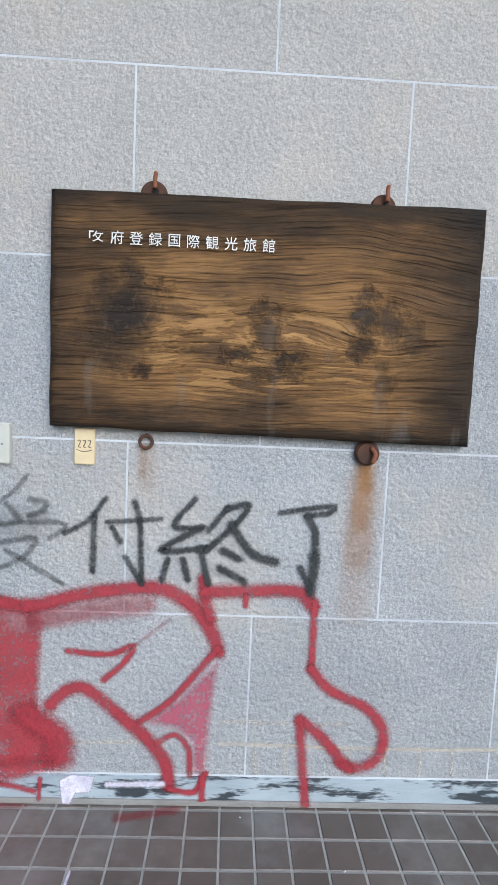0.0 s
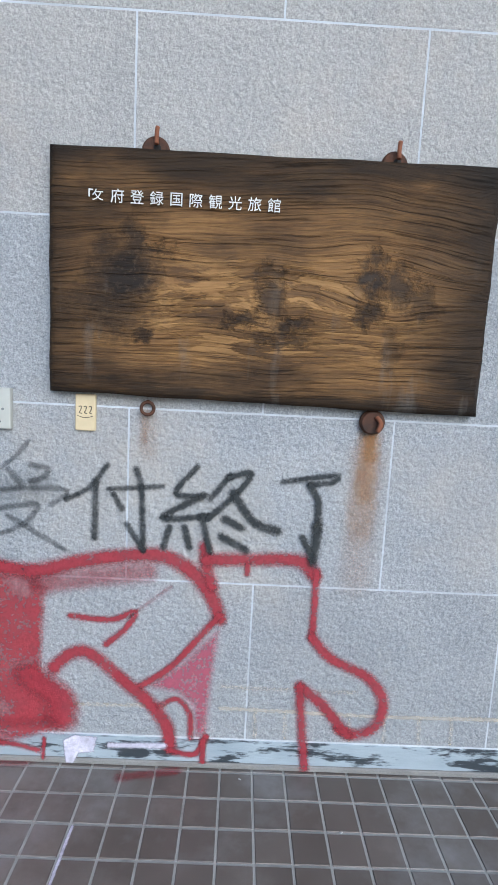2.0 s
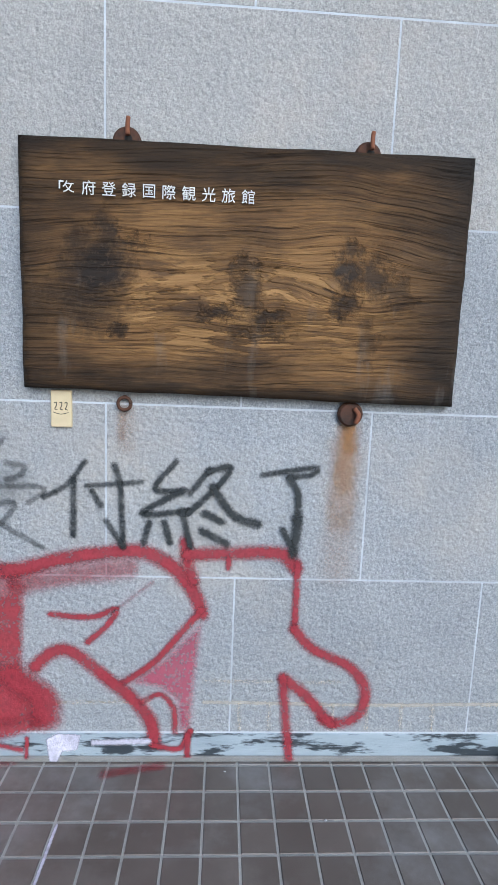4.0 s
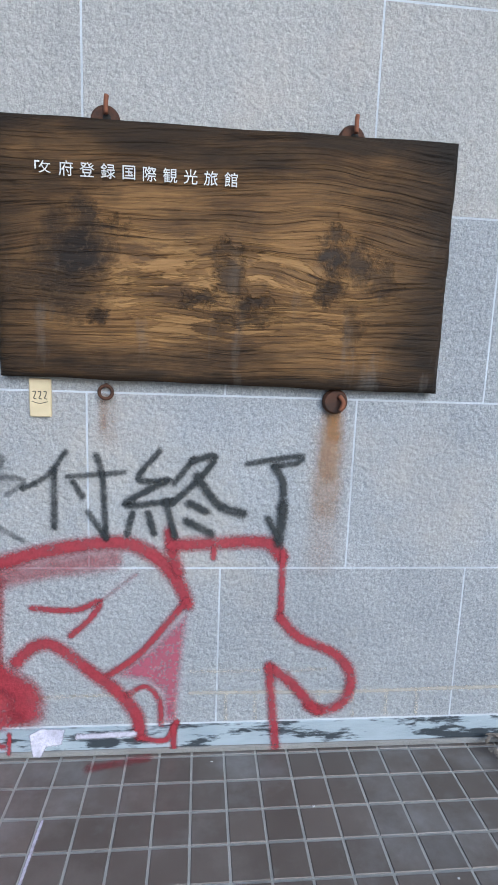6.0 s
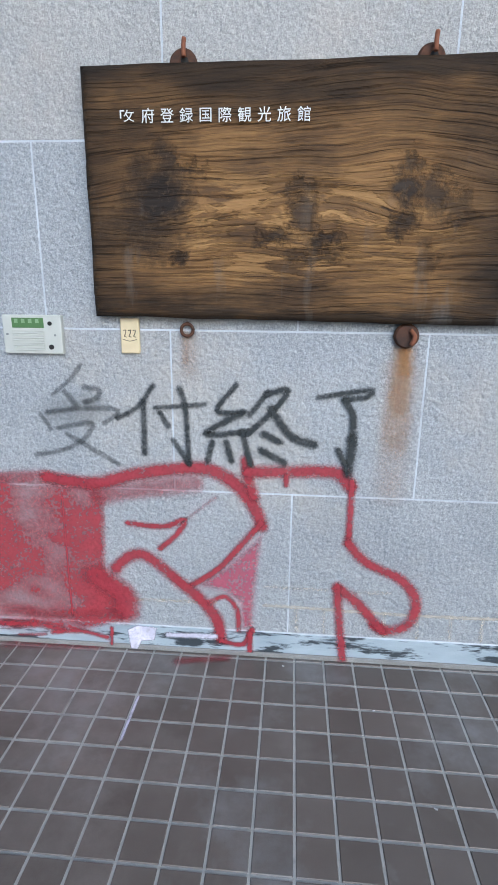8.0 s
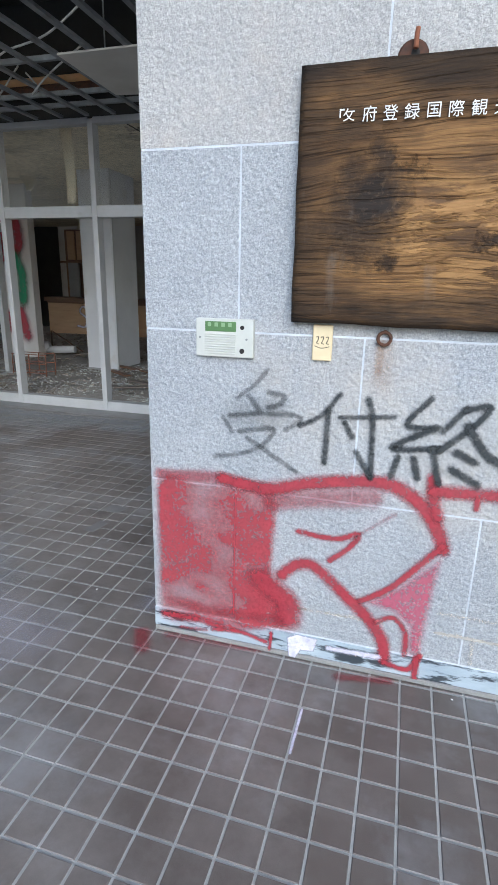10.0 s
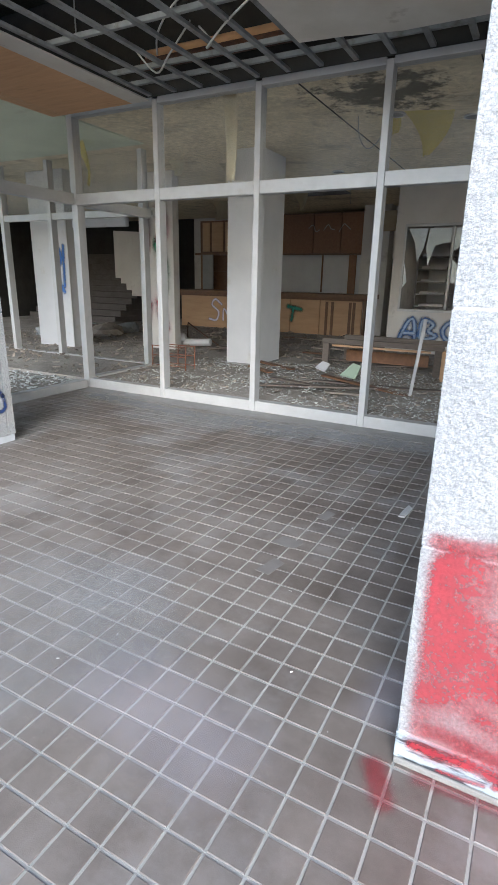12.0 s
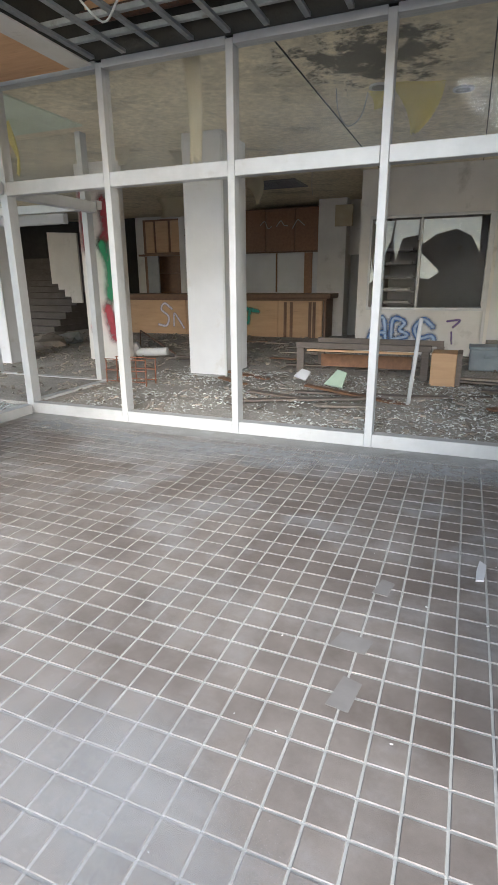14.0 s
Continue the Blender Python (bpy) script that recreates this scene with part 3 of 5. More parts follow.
out = [(-12.25, 2.65), (-12.25, 1.35), (-12.05, 1.35), (-12.05, 1.2), (-11.85, 1.2), (-11.85, 1.02), (-11.65, 1.02), (-11.65, 0.86), (-11.3, 0.86), (-11.3, 2.6)]
solid("stair_panel", slab(out, 12.9, 12.96, 'y'), M_PLASTER, "pale stair side panel with a stepped lower edge", "panel", "structure")

# ---- lobby furniture and litter ----
tab = thing("table_frame", (-3.05, 8.3, FZ), "low broken wooden table frame standing in debris", "table")
M_OLDW = mat("weathered_grey_wood", (0.16, 0.13, 0.11), (0.11, 0.09, 0.075), 6.0, 0.7, stretch=(2, 10, 10), bump=0.001)
part("top_rail", box(-3.93, -2.12, 8.27, 8.34, 0.47, 0.55, 0.006), M_OLDW, tab)
part("top_rail", box(-3.80, -2.0, 8.95, 9.0, 0.47, 0.55, 0.006), M_OLDW, tab)
part("apron", box(-3.78, -2.3, 8.30, 8.33, 0.425, 0.455, 0.003), M_WOODP, tab)
for x, y in ((-3.92, 8.27), (-2.24, 8.27), (-3.79, 8.93), (-2.09, 8.93)):
    part("leg", box(x, x + 0.1, y, y + 0.08, FZ, 0.47, 0.006), M_OLDW, tab)
part("lower_panel", box(-3.7, -2.4, 8.8, 8.83, 0.15, 0.33, 0.003), M_PANEL, tab)
crate = solid("wooden_box", box(-2.10, -1.80, 8.0, 8.4, FZ, 0.50, 0.008), M_WOODP, "plain veneered wooden box beside the table frame", "box", at=(-1.95, 8.2, FZ))
part("edge_strip", box(-1.80, -1.74, 7.995, 8.41, FZ, 0.505, 0.004), M_OLDW, crate)
solid("leaning_post", tube([(-2.23, 6.8, FZ), (-2.18, 6.98, 0.98)], 0.022, 6), M_WHITEP, "pale slat standing upright in the rubble", "slat", at=(-2.23, 6.8, FZ))
bin_ = thing("storage_bin", (-1.35, 9.6, FZ), "blue-grey plastic storage bin", "bin")
M_BIN = mat("blue_grey_plastic", (0.22, 0.26, 0.29), (0.18, 0.21, 0.24), 5.0, 0.5)
part("body", box(-1.65, -1.05, 9.4, 9.8, FZ, 0.40, 0.02, 2), M_BIN, bin_)
part("lid", box(-1.67, -1.03, 9.38, 9.82, 0.40, 0.44, 0.01), M_BIN, bin_)
part("handle", box(-1.45, -1.25, 9.365, 9.395, 0.28, 0.32, 0.004), M_BIN, bin_)

# one joined scatter of shards, chips and splinters
rng = random.Random(5)


def scatter(n, x0, x1, y0, y1, z, smin, smax, flat, tall=1.0):
    vs, fs = [], []
    for _ in range(n):
        x, y = rng.uniform(x0, x1), rng.uniform(y0, y1)
        if noise.noise(Vector((x * 0.9, y * 0.9, 3.1))) < rng.uniform(-0.5, 0.35):
            continue
        sx, sy, sz = rng.uniform(smin, smax), rng.uniform(smin, smax) * rng.uniform(0.15, 0.8), rng.uniform(0.2, 1) * flat
        m = Matrix.Translation((x, y, z + sz * 0.5 + max(0.0, noise.noise(Vector((x * 1.3, y * 1.3, 0)))) * 0.10 * tall)) @ Euler((rng.gauss(0, .25), rng.gauss(0, .25), rng.uniform(0, 6.3))).to_matrix().to_4x4()
        b = len(vs)
        for cx, cy, cz in ((-1, -1, -1), (1, -1, -1), (1, 1, -1), (-1, 1, -1), (-1, -1, 1), (1, -1, 1), (1, 1, 1), (-1, 1, 1)):
            vs.append(m @ Vector((cx * sx / 2 * rng.uniform(.6, 1), cy * sy / 2 * rng.uniform(.6, 1), cz * sz / 2)))
        for f in ((0, 3, 2, 1), (4, 5, 6, 7), (0, 1, 5, 4), (1, 2, 6, 5), (2, 3, 7, 6), (3, 0, 4, 7)):
            fs.append(tuple(b + i for i in f))
    return vs, fs


def stuff(name, vf, material, label, category):
    me = bpy.data.meshes.new(name)
    me.from_pydata(*[[tuple(v) for v in vf[0]], [], vf[1]])
    me.materials.append(material)
    return tagged(new(name, me), label, category, kind="stuff")


M_CHIP = mat("glass_chips", (0.50, 0.52, 0.50), (0.34, 0.35, 0.33), 30.0, 0.3, rand=0.5, island=True, spec=0.8)
stuff("glass_chips", scatter(11000, -5.9, 1.5, 5.56, 8.4, FZ, 0.01, 0.045, 0.008), M_CHIP, "pale broken window glass strewn over the lobby floor", "broken glass")
stuff("vestibule_chips", scatter(4200, -9.4, -6.2, 3.2, 6.85, 0.06, 0.02, 0.08, 0.012, 0.3), M_CHIP, "broken glass strewn over the vestibule floor", "broken glass")
stuff("rubble", scatter(6500, -12, 1.5, 5.6, 13.0, FZ, 0.015, 0.13, 0.02), M_RUBBLE, "brown splinters, plaster and rubble covering the lobby floor", "rubble")
for k in range(34):
    x, y, L, a = rng.uniform(-6, 0.5), rng.uniform(6.2, 12.0), rng.uniform(0.5, 1.5), rng.uniform(-0.7, 0.7)
    if -5.6 < x < -4.5 and 7.2 < y < 9.0:
        continue
    bm = box(-L / 2, L / 2, -0.05, 0.05, 0, 0.022, 0.003)
    bmesh.ops.transform(bm, matrix=Matrix.Translation((x, y, FZ + rng.uniform(0.0, 0.06))) @ Euler((0, rng.gauss(0, 0.05), a)).to_matrix().to_4x4(), verts=bm.verts)
    solid("broken_plank", bm, (M_OLDW, M_RUBBLE, M_OLDW, M_WOODD)[k % 4], "broken wooden plank lying in the rubble", "plank", group="planks on the lobby floor", at=(x, y, FZ))
M_PAPER = mat("crumpled_sheet", (0.62, 0.66, 0.60), (0.5, 0.55, 0.5), 6.0, 0.8)
for pts, z, mt, lab in (([(-3.24, 7.16), (-3.02, 7.12), (-3.0, 7.34), (-3.12, 7.38)], 0.14, mat("green_board", (0.42, 0.52, 0.40), (0.36, 0.45, 0.34), 5.0, 0.8), "pale green broken board piece lying on rubble"),
                        ([(-3.68, 7.38), (-3.52, 7.32), (-3.48, 7.46), (-3.6, 7.50)], 0.14, M_WHITEP, "crumpled white sheet on the rubble")):
    bm = slab(pts, 0, 0.02)
    cx, cy = sum(p[0] for p in pts) / 4, sum(p[1] for p in pts) / 4
    bmesh.ops.transform(bm, matrix=Matrix.Translation((cx, cy, z + 0.1)) @ Euler((0.75, 0.0, 0)).to_matrix().to_4x4() @ Matrix.Translation((-cx, -cy, 0)), verts=bm.verts)
    solid("board_scrap", bm, mt, lab, "scrap", at=(cx, cy, FZ))

# ---- lobby: peeling ceiling paper, lamps, odds and ends ----
M_YELLOW = mat("yellowed_ceiling_paper", (0.80, 0.70, 0.30), (0.70, 0.60, 0.25), 3.0, 0.8, bump=0.002, bscale=12.0)
M_CREAMP = mat("cream_ceiling_paper", (0.66, 0.60, 0.45), (0.56, 0.50, 0.36), 3.0, 0.8, bump=0.002, bscale=12.0)


def hanging_sheet(corner, w, drop, yaw, curl, material, label, tip=0.35):
    """A torn sheet of ceiling paper: held along its top, curling and narrowing to a torn tip."""
    bm = bmesh.new()
    rows = []
    for j in range(13):
        v = j / 12
        row = []
        for i in range(7):
            u = i / 6 - 0.5
            x = u * w * (1 - (1 - tip) * v) + 0.12 * w * math.sin(v * 3)
            y = curl * (math.sin(v * 2.2) + 0.25 * math.sin(u * 5 + v * 4))
            z = -drop * v - 0.03 * drop * math.sin(i * 2.1) * v
            row.append(bm.verts.new((x, y, z)))
        rows.append(row)
    for a, b in zip(rows, rows[1:]):
        for k in range(6):
            bm.faces.new((a[k], a[k + 1], b[k + 1], b[k])).smooth = True
    bmesh.ops.solidify(bm, geom=bm.faces[:], thickness=0.004)
    bmesh.ops.transform(bm, matrix=pose(*corner, 0, 0, yaw), verts=bm.verts)
    return solid("peeling_paper", bm, material, label, "ceiling paper", at=corner)


hanging_sheet((-4.08, 5.64, 3.16), 0.15, 0.80, 10, 0.03, M_CREAMP, "long cream strip of paper hanging from the ceiling", 0.7)
hanging_sheet((-2.40, 7.02, 3.16), 0.52, 0.42, 12, 0.10, M_YELLOW, "large yellowed sheet of ceiling paper drooping to a point", 0.12)
hanging_sheet((-2.80, 7.1, 3.16), 0.16, 0.16, -15, 0.05, M_YELLOW, "small yellowed flap of ceiling paper", 0.5)
hanging_sheet((-6.45, 8.0, 3.16), 0.26, 0.22, 20, 0.05, M_CREAMP, "small cream flap of ceiling paper", 0.4)
hanging_sheet((-6.9, 6.4, 3.14), 0.25, 0.55, -30, 0.10, M_YELLOW, "drooping yellowed ceiling paper in the vestibule", 0.15)
hanging_sheet((-5.75, 8.6, 3.16), 0.5, 0.25, 40, 0.2, M_CREAMP, "cream paper sagging from the ceiling", 0.3)
hanging_sheet((-5.6, 10.8, 3.16), 0.5, 0.45, -20, 0.15, M_CREAMP, "torn grey paper hanging before the desk", 0.2)
hanging_sheet((-8.0, 12.2, 3.16), 0.85, 0.40, 5, 0.04, M_CREAMP, "wide cream sheet hanging over the shelf unit", 0.9)
for x, y in ((-2.0, 7.4), (-2.75, 7.0), (-4.4, 9.8), (-1.0, 9.0), (-6.3, 10.0), (-7.4, 6.0)):
    dl = thing("downlight", (x, y, 3.15), "round white recessed downlight, switched off", "lamp", "downlights in the lobby ceiling")
    part("rim", cyl((x, y, 3.153), (0, 0, 1), 0.10, 0.016, 24), M_WHITEP, dl)
    part("recess", cyl((x, y, 3.148), (0, 0, 1), 0.075, 0.01, 24), M_GREYDOOR, dl)
for pts in ([(-3.15, 6.9, 3.16), (-3.12, 6.9, 2.95), (-3.02, 6.9, 2.82), (-2.9, 6.92, 2.9), (-2.85, 6.95, 3.1)], [(-4.3, 10.2, 3.16), (-4.3, 10.2, 2.85), (-4.28, 10.2, 2.7)]):
    solid("loose_wire", tube(smooth_line(pts, 0.03), 0.006, 6), M_CABLE, "loose pale wire hanging from the ceiling", "wire", at=pts[0])

vent = thing("ceiling_vent", (-5.4, 11.6, 3.15), "dark slotted air grille in the lobby ceiling", "vent")
part("backing", box(-5.85, -4.95, 11.25, 12.0, 3.152, 3.158), M_DARK, vent)
for x0, x1, y0, y1 in ((-5.9, -4.9, 11.2, 11.25), (-5.9, -4.9, 12.0, 12.05), (-5.9, -5.85, 11.25, 12.0), (-4.95, -4.9, 11.25, 12.0)):
    part("frame", box(x0, x1, y0, y1, 3.135, 3.158, 0.003), M_GREYDOOR, vent)
for i in range(6):
    part("slat", box(-5.84, -4.96, 11.33 + 0.11 * i, 11.36 + 0.11 * i, 3.138, 3.15), M_GREYDOOR, vent)

# long stain seams of the ceiling boards
for x in (-1.75, -3.35):
    solid("ceiling_seam", box(x - 0.005, x + 0.005, 5.6, 12.9, 3.152, 3.1605), M_DARK, "dark open seam between ceiling boards", "trim", "structure")

# bent rusty wire rack and a broken fitting on the floor
rackw = thing("wire_rack", (-5.75, 6.8, FZ), "rusty orange wire rack lying in the rubble", "rack")
for x in (-6.05, -5.75, -5.45):
    part("upright", tube([(x, 6.75, FZ), (x + 0.01, 6.75, 0.42)], 0.008, 6), M_RUST2, rackw)
    part("upright", tube([(x, 6.98, FZ), (x + 0.01, 6.98, 0.42)], 0.008, 6), M_RUST2, rackw)
for z in (0.14, 0.28, 0.42):
    for y in (6.75, 6.98):
        part("rail", tube([(-6.06, y, z), (-5.43, y, z)], 0.007, 6), M_RUST2, rackw)
fit_ = thing("broken_fitting", (-6.9, 9.0, FZ), "white broken sanitary fitting lying on its side", "fitting")
bmf = cyl((-6.75, 9.0, FZ + 0.12), (1, 0.2, 0.05), 0.07, 0.55, 14)
part("pipe", bmf, M_WHITEP, fit_)
bmf = cyl((-7.08, 8.95, FZ + 0.17), (1, 0.4, 0.5), 0.15, 0.18, 16, 0.08)
part("bowl", bmf, M_WHITEP, fit_)
solid("iron_bar", tube([(-7.2, 9.3, FZ), (-7.1, 9.2, 0.55), (-6.4, 9.2, 0.16)], 0.014, 6), M_RUST, "bent dark iron bar standing in the rubble", "bar", at=(-7.2, 9.3, FZ))

# heap of cloth and boards before the stairs
for k in range(9):
    x, y = -10.2 + 0.25 * rng.uniform(-3, 3), 9.6 + rng.uniform(-1.2, 1.2)
    bm = bmesh.new()
    bmesh.ops.create_icosphere(bm, subdivisions=2, radius=1.0)
    for v in bm.verts:
        q = 1 + 0.5 * noise.noise(v.co * 1.7 + Vector((k, 0, 0)))
        v.co = Vector((v.co.x * 0.38 * q + x, v.co.y * 0.3 * q + y, max(FZ, FZ + 0.05 + v.co.z * 0.18 * q)))
    solid("crumpled_cloth", bm, (M_STEEL, M_RUBBLE, M_OLDW)[k % 3], "crumpled dirty cloth lying before the stairs", "cloth", group="rubbish by the stairs", at=(x, y, FZ))
# hanging beam end in the vestibule
solid("broken_beam", box(-8.4, -7.2, 7.6, 7.7, 2.18, 2.32, 0.01), M_WHITEP, "broken white soffit edge hanging by the column", "beam", at=(-7.8, 7.65, 2.2))

# floor marks of the porch: bare patches where things were fixed, and a scrap of litter
M_PATCH = mat("pale_glue_patch", (0.235, 0.222, 0.213), (0.20, 0.188, 0.18), 12.0, 0.6)
for x, y, w, d in ((-2.0, 2.585, 0.10, 0.155), (-1.97, 3.3, 0.09, 0.13), (-2.03, 2.86, 0.16, 0.10)):
    solid("glue_patch", slab([(x - w / 2, y - d / 2), (x + w / 2 - 0.02, y - d / 2 - 0.01), (x + w / 2, y + d / 2 - 0.02), (x - w / 2 + 0.03, y + d / 2)], 0.0006, 0.0016), M_PATCH, "pale flat glue patch on the brown floor tiles", "patch", at=(x, y, 0))
bm = slab([(-1.575, 3.50), (-1.54, 3.51), (-1.525, 3.66), (-1.555, 3.70), (-1.57, 3.6)], 0.002, 0.012)
solid("litter", bm, M_WHITEP, "crumpled white scrap of paper on the tiles", "litter", at=(-1.55, 3.6, 0))
chips = scatter(160, -2.6, 1.6, 0.9, 5.2, 0.0, 0.005, 0.016, 0.004, 0.0)
stuff("floor_chips", chips, M_WHITEP, "tiny pale chips scattered on the porch tiles", "chips")
heap = scatter(500, 1.14, 1.75, 1.52, 1.76, 0.0, 0.01, 0.05, 0.02, 0.6)
stuff("gravel_heap", heap, M_RUBBLE, "small heap of dark debris against the wall foot", "debris")

# ---- wooden signboard ----
def wood_board_mat():
    m = bpy.data.materials.new("charred_cedar_board")
    m.use_nodes = True
    n, l = m.node_tree.nodes, m.node_tree.links
    p = n["Principled BSDF"]
    geo = n.new("ShaderNodeNewGeometry")

    def noi(scale, stretch, detail=6.0, rough=0.6, src=None):
        mp = n.new("ShaderNodeMapping")
        mp.inputs["Scale"].default_value = stretch
        l.new(src or geo.outputs["Position"], mp.inputs[0])
        t = n.new("ShaderNodeTexNoise")
        t.inputs["Scale"].default_value, t.inputs["Detail"].default_value, t.inputs["Roughness"].default_value = scale, detail, rough
        l.new(mp.outputs[0], t.inputs["Vector"])
        return t

    def ramp(v, lo, hi, a=0.0, b=1.0):
        t = n.new("ShaderNodeMapRange")
        t.inputs[1].default_value, t.inputs[2].default_value, t.inputs[3].default_value, t.inputs[4].default_value = lo, hi, a, b
        l.new(v, t.inputs[0])
        return t.outputs[0]

    def mix(f, c1, c2, kind='MIX'):
        t = n.new("ShaderNodeMix")
        t.data_type, t.blend_type = 'RGBA', kind
        l.new(f, t.inputs[0]) if not isinstance(f, float) else None
        if isinstance(f, float):
            t.inputs[0].default_value = f
        for i, c in ((6, c1), (7, c2)):
            if isinstance(c, tuple):
                t.inputs[i].default_value = (*c, 1)
            else:
                l.new(c, t.inputs[i])
        return t.outputs[2]
    sep = n.new("ShaderNodeSeparateXYZ")
    l.new(geo.outputs["Position"], sep.inputs[0])
    X, Z = sep.outputs[0], sep.outputs[2]

    def op(kind, a, b=0.0, c=0.0):
        t = n.new("ShaderNodeMath")
        t.operation = kind
        for i, v in enumerate((a, b, c)):
            if isinstance(v, (int, float)):
                t.inputs[i].default_value = v
            else:
                l.new(v, t.inputs[i])
        return t.outputs[0]

    def xyz(a, b, c=0.0):
        t = n.new("ShaderNodeCombineXYZ")
        for i, v in enumerate((a, c, b)):
            if isinstance(v, (int, float)):
                t.inputs[i].default_value = v
            else:
                l.new(v, t.inputs[i])
        return t.outputs[0]

    def bell(cx, cz, rx, rz):
        u, w = op('MULTIPLY_ADD', X, 1 / rx, -cx / rx), op('MULTIPLY_ADD', Z, 1 / rz, -cz / rz)
        d = op('ADD', op('MULTIPLY', u, u), op('MULTIPLY', w, w))
        return op('EXPONENT', op('MULTIPLY', d, -1.0)), w
    # the grain runs along the board, sags towards its far end and parts round the knots
    wavy = noi(1.8, (1, 1, 1.4), 2.0).outputs["Fac"]
    bend = op('ADD', Z, op('MULTIPLY_ADD', wavy, 0.06, -0.03))
    arch, _ = bell(0.30, 2.0, 0.42, 0.22)
    bend = op('SUBTRACT', bend, op('MULTIPLY', arch, 0.06))
    for cx, cz, rx, rz, amount in ((-0.35, 1.74, 0.20, 0.13, 0.075), (0.11, 1.69, 0.19, 0.11, 0.055), (0.48, 1.75, 0.18, 0.13, 0.075)):
        b_, w_ = bell(cx, cz, rx, rz)
        bend = op('SUBTRACT', bend, op('MULTIPLY', op('MULTIPLY', b_, w_), amount))

    def grain(kx, kz, detail=4.0, rough=0.6):
        return noi(1.0, (1, 1, 1), detail, rough, xyz(op('MULTIPLY', X, kx), op('MULTIPLY', bend, kz))).outputs["Fac"]
    broad, g1, g2, hair = grain(1.6, 14.0, 6.0, 0.7), grain(3.0, 70.0, 6.0, 0.7), grain(6.0, 230.0, 3.0), grain(2.4, 150.0, 3.0)
    col = mix(ramp(broad, 0.34, 0.66), (0.072, 0.036, 0.014), (0.27, 0.142, 0.052))
    col = mix(ramp(g1, 0.42, 0.68, 0.0, 0.75), col, (0.35, 0.195, 0.072))
    col = mix(ramp(g2, 0.30, 0.56, 0.62, 0.0), col, (0.040, 0.021, 0.011))
    col = mix(ramp(hair, 0.33, 0.42, 0.75, 0.0), col, (0.020, 0.012, 0.008))
    patchy = noi(3.4, (1.0, 1, 1.6), 5.0, 0.65).outputs["Fac"]
    col = mix(ramp(patchy, 0.48, 0.68, 0.0, 0.6), col, (0.046, 0.027, 0.015))
    # where the tool has split off chips round the knots the pale wood shows
    worked, _ = bell(0.08, 1.66, 0.66, 0.19)
    flakes = grain(5.5, 42.0, 4.0, 0.65)
    flake = op('MULTIPLY', ramp(flakes, 0.50, 0.54), ramp(worked, 0.25, 0.75))
    pale = mix(ramp(g1, 0.35, 0.65), (0.22, 0.115, 0.042), (0.44, 0.25, 0.095))
    col = mix(op('MULTIPLY', flake, 0.85), col, pale)
    sunk = grain(4.0, 22.0, 5.0, 0.7)
    col = mix(op('MULTIPLY', ramp(sunk, 0.55, 0.64, 0.0, 0.75), ramp(worked, 0.15, 0.6)), col, (0.075, 0.043, 0.024))
    # knots and burnt hollows
    rag = noi(13.0, (1, 1, 1), 6.0, 0.7)
    rs = n.new("ShaderNodeSeparateXYZ")
    l.new(rag.outputs["Color"], rs.inputs[0])
    KX, KZ = op('MULTIPLY_ADD', rs.outputs[0], 0.20, X), op('MULTIPLY_ADD', rs.outputs[2], 0.20, Z)
    hollow = None
    for cx, cz, rx, rz, dark in ((-0.37, 1.76, 0.10, 0.11, 0.95), (-0.34, 1.86, 0.035, 0.07, 0.8), (-0.40, 1.66, 0.12, 0.08, 0.75), (-0.31, 1.575, 0.04, 0.025, 0.85), (-0.28, 1.84, 0.055, 0.02, 0.7),
                                 (0.10, 1.71, 0.05, 0.055, 0.75), (0.0, 1.635, 0.055, 0.025, 0.75), (0.17, 1.63, 0.06, 0.025, 0.8), (0.10, 1.80, 0.04, 0.018, 0.6), (0.16, 1.58, 0.09, 0.02, 0.6),
                                 (0.42, 1.775, 0.05, 0.035, 0.9), (0.51, 1.77, 0.045, 0.055, 0.8), (0.42, 1.68, 0.045, 0.04, 0.85), (0.43, 1.86, 0.04, 0.03, 0.75), (0.58, 1.72, 0.055, 0.035, 0.6), (0.50, 1.58, 0.025, 0.07, 0.5)):
        u, w = op('MULTIPLY_ADD', KX, 1 / rx, -(cx + 0.10) / rx), op('MULTIPLY_ADD', KZ, 1 / rz, -(cz + 0.10) / rz)
        f = op('MULTIPLY', ramp(op('ADD', op('MULTIPLY', u, u), op('MULTIPLY', w, w)), 2.1, 0.25), dark)
        hollow = f if hollow is None else op('MAXIMUM', hollow, f)
    speck = noi(70.0, (1, 1, 1), 3.0).outputs["Fac"]
    col = mix(hollow, col, mix(ramp(speck, 0.55, 0.75), (0.013, 0.010, 0.009), (0.075, 0.052, 0.032)))
    # charred margins, worn unevenly along the grain
    ex = op('MULTIPLY_ADD', noi(4.0, (0.7, 1, 2.0), 5.0).outputs["Fac"], 0.30, -0.15)
    gr = op('MULTIPLY_ADD', g1, 0.16, -0.08)
    for v, lo, hi in ((Z, 1.93, 2.10), (op('MULTIPLY', Z, -1.0), -1.50, -1.40), (X, 0.50, 0.76), (op('MULTIPLY', X, -1.0), 0.36, 0.62)):
        col = mix(ramp(op('ADD', op('ADD', v, ex), gr), lo, hi, 0.0, 0.88), col, (0.012, 0.009, 0.007))
    # greyish weather runs
    haze = noi(9.0, (1.6, 1, 0.45), 4.0).outputs["Fac"]
    col = mix(op('MULTIPLY', ramp(haze, 0.58, 0.76, 0.0, 0.40), ramp(Z, 1.95, 1.55)), col, (0.17, 0.155, 0.14))
    l.new(col, p.inputs["Base Color"])
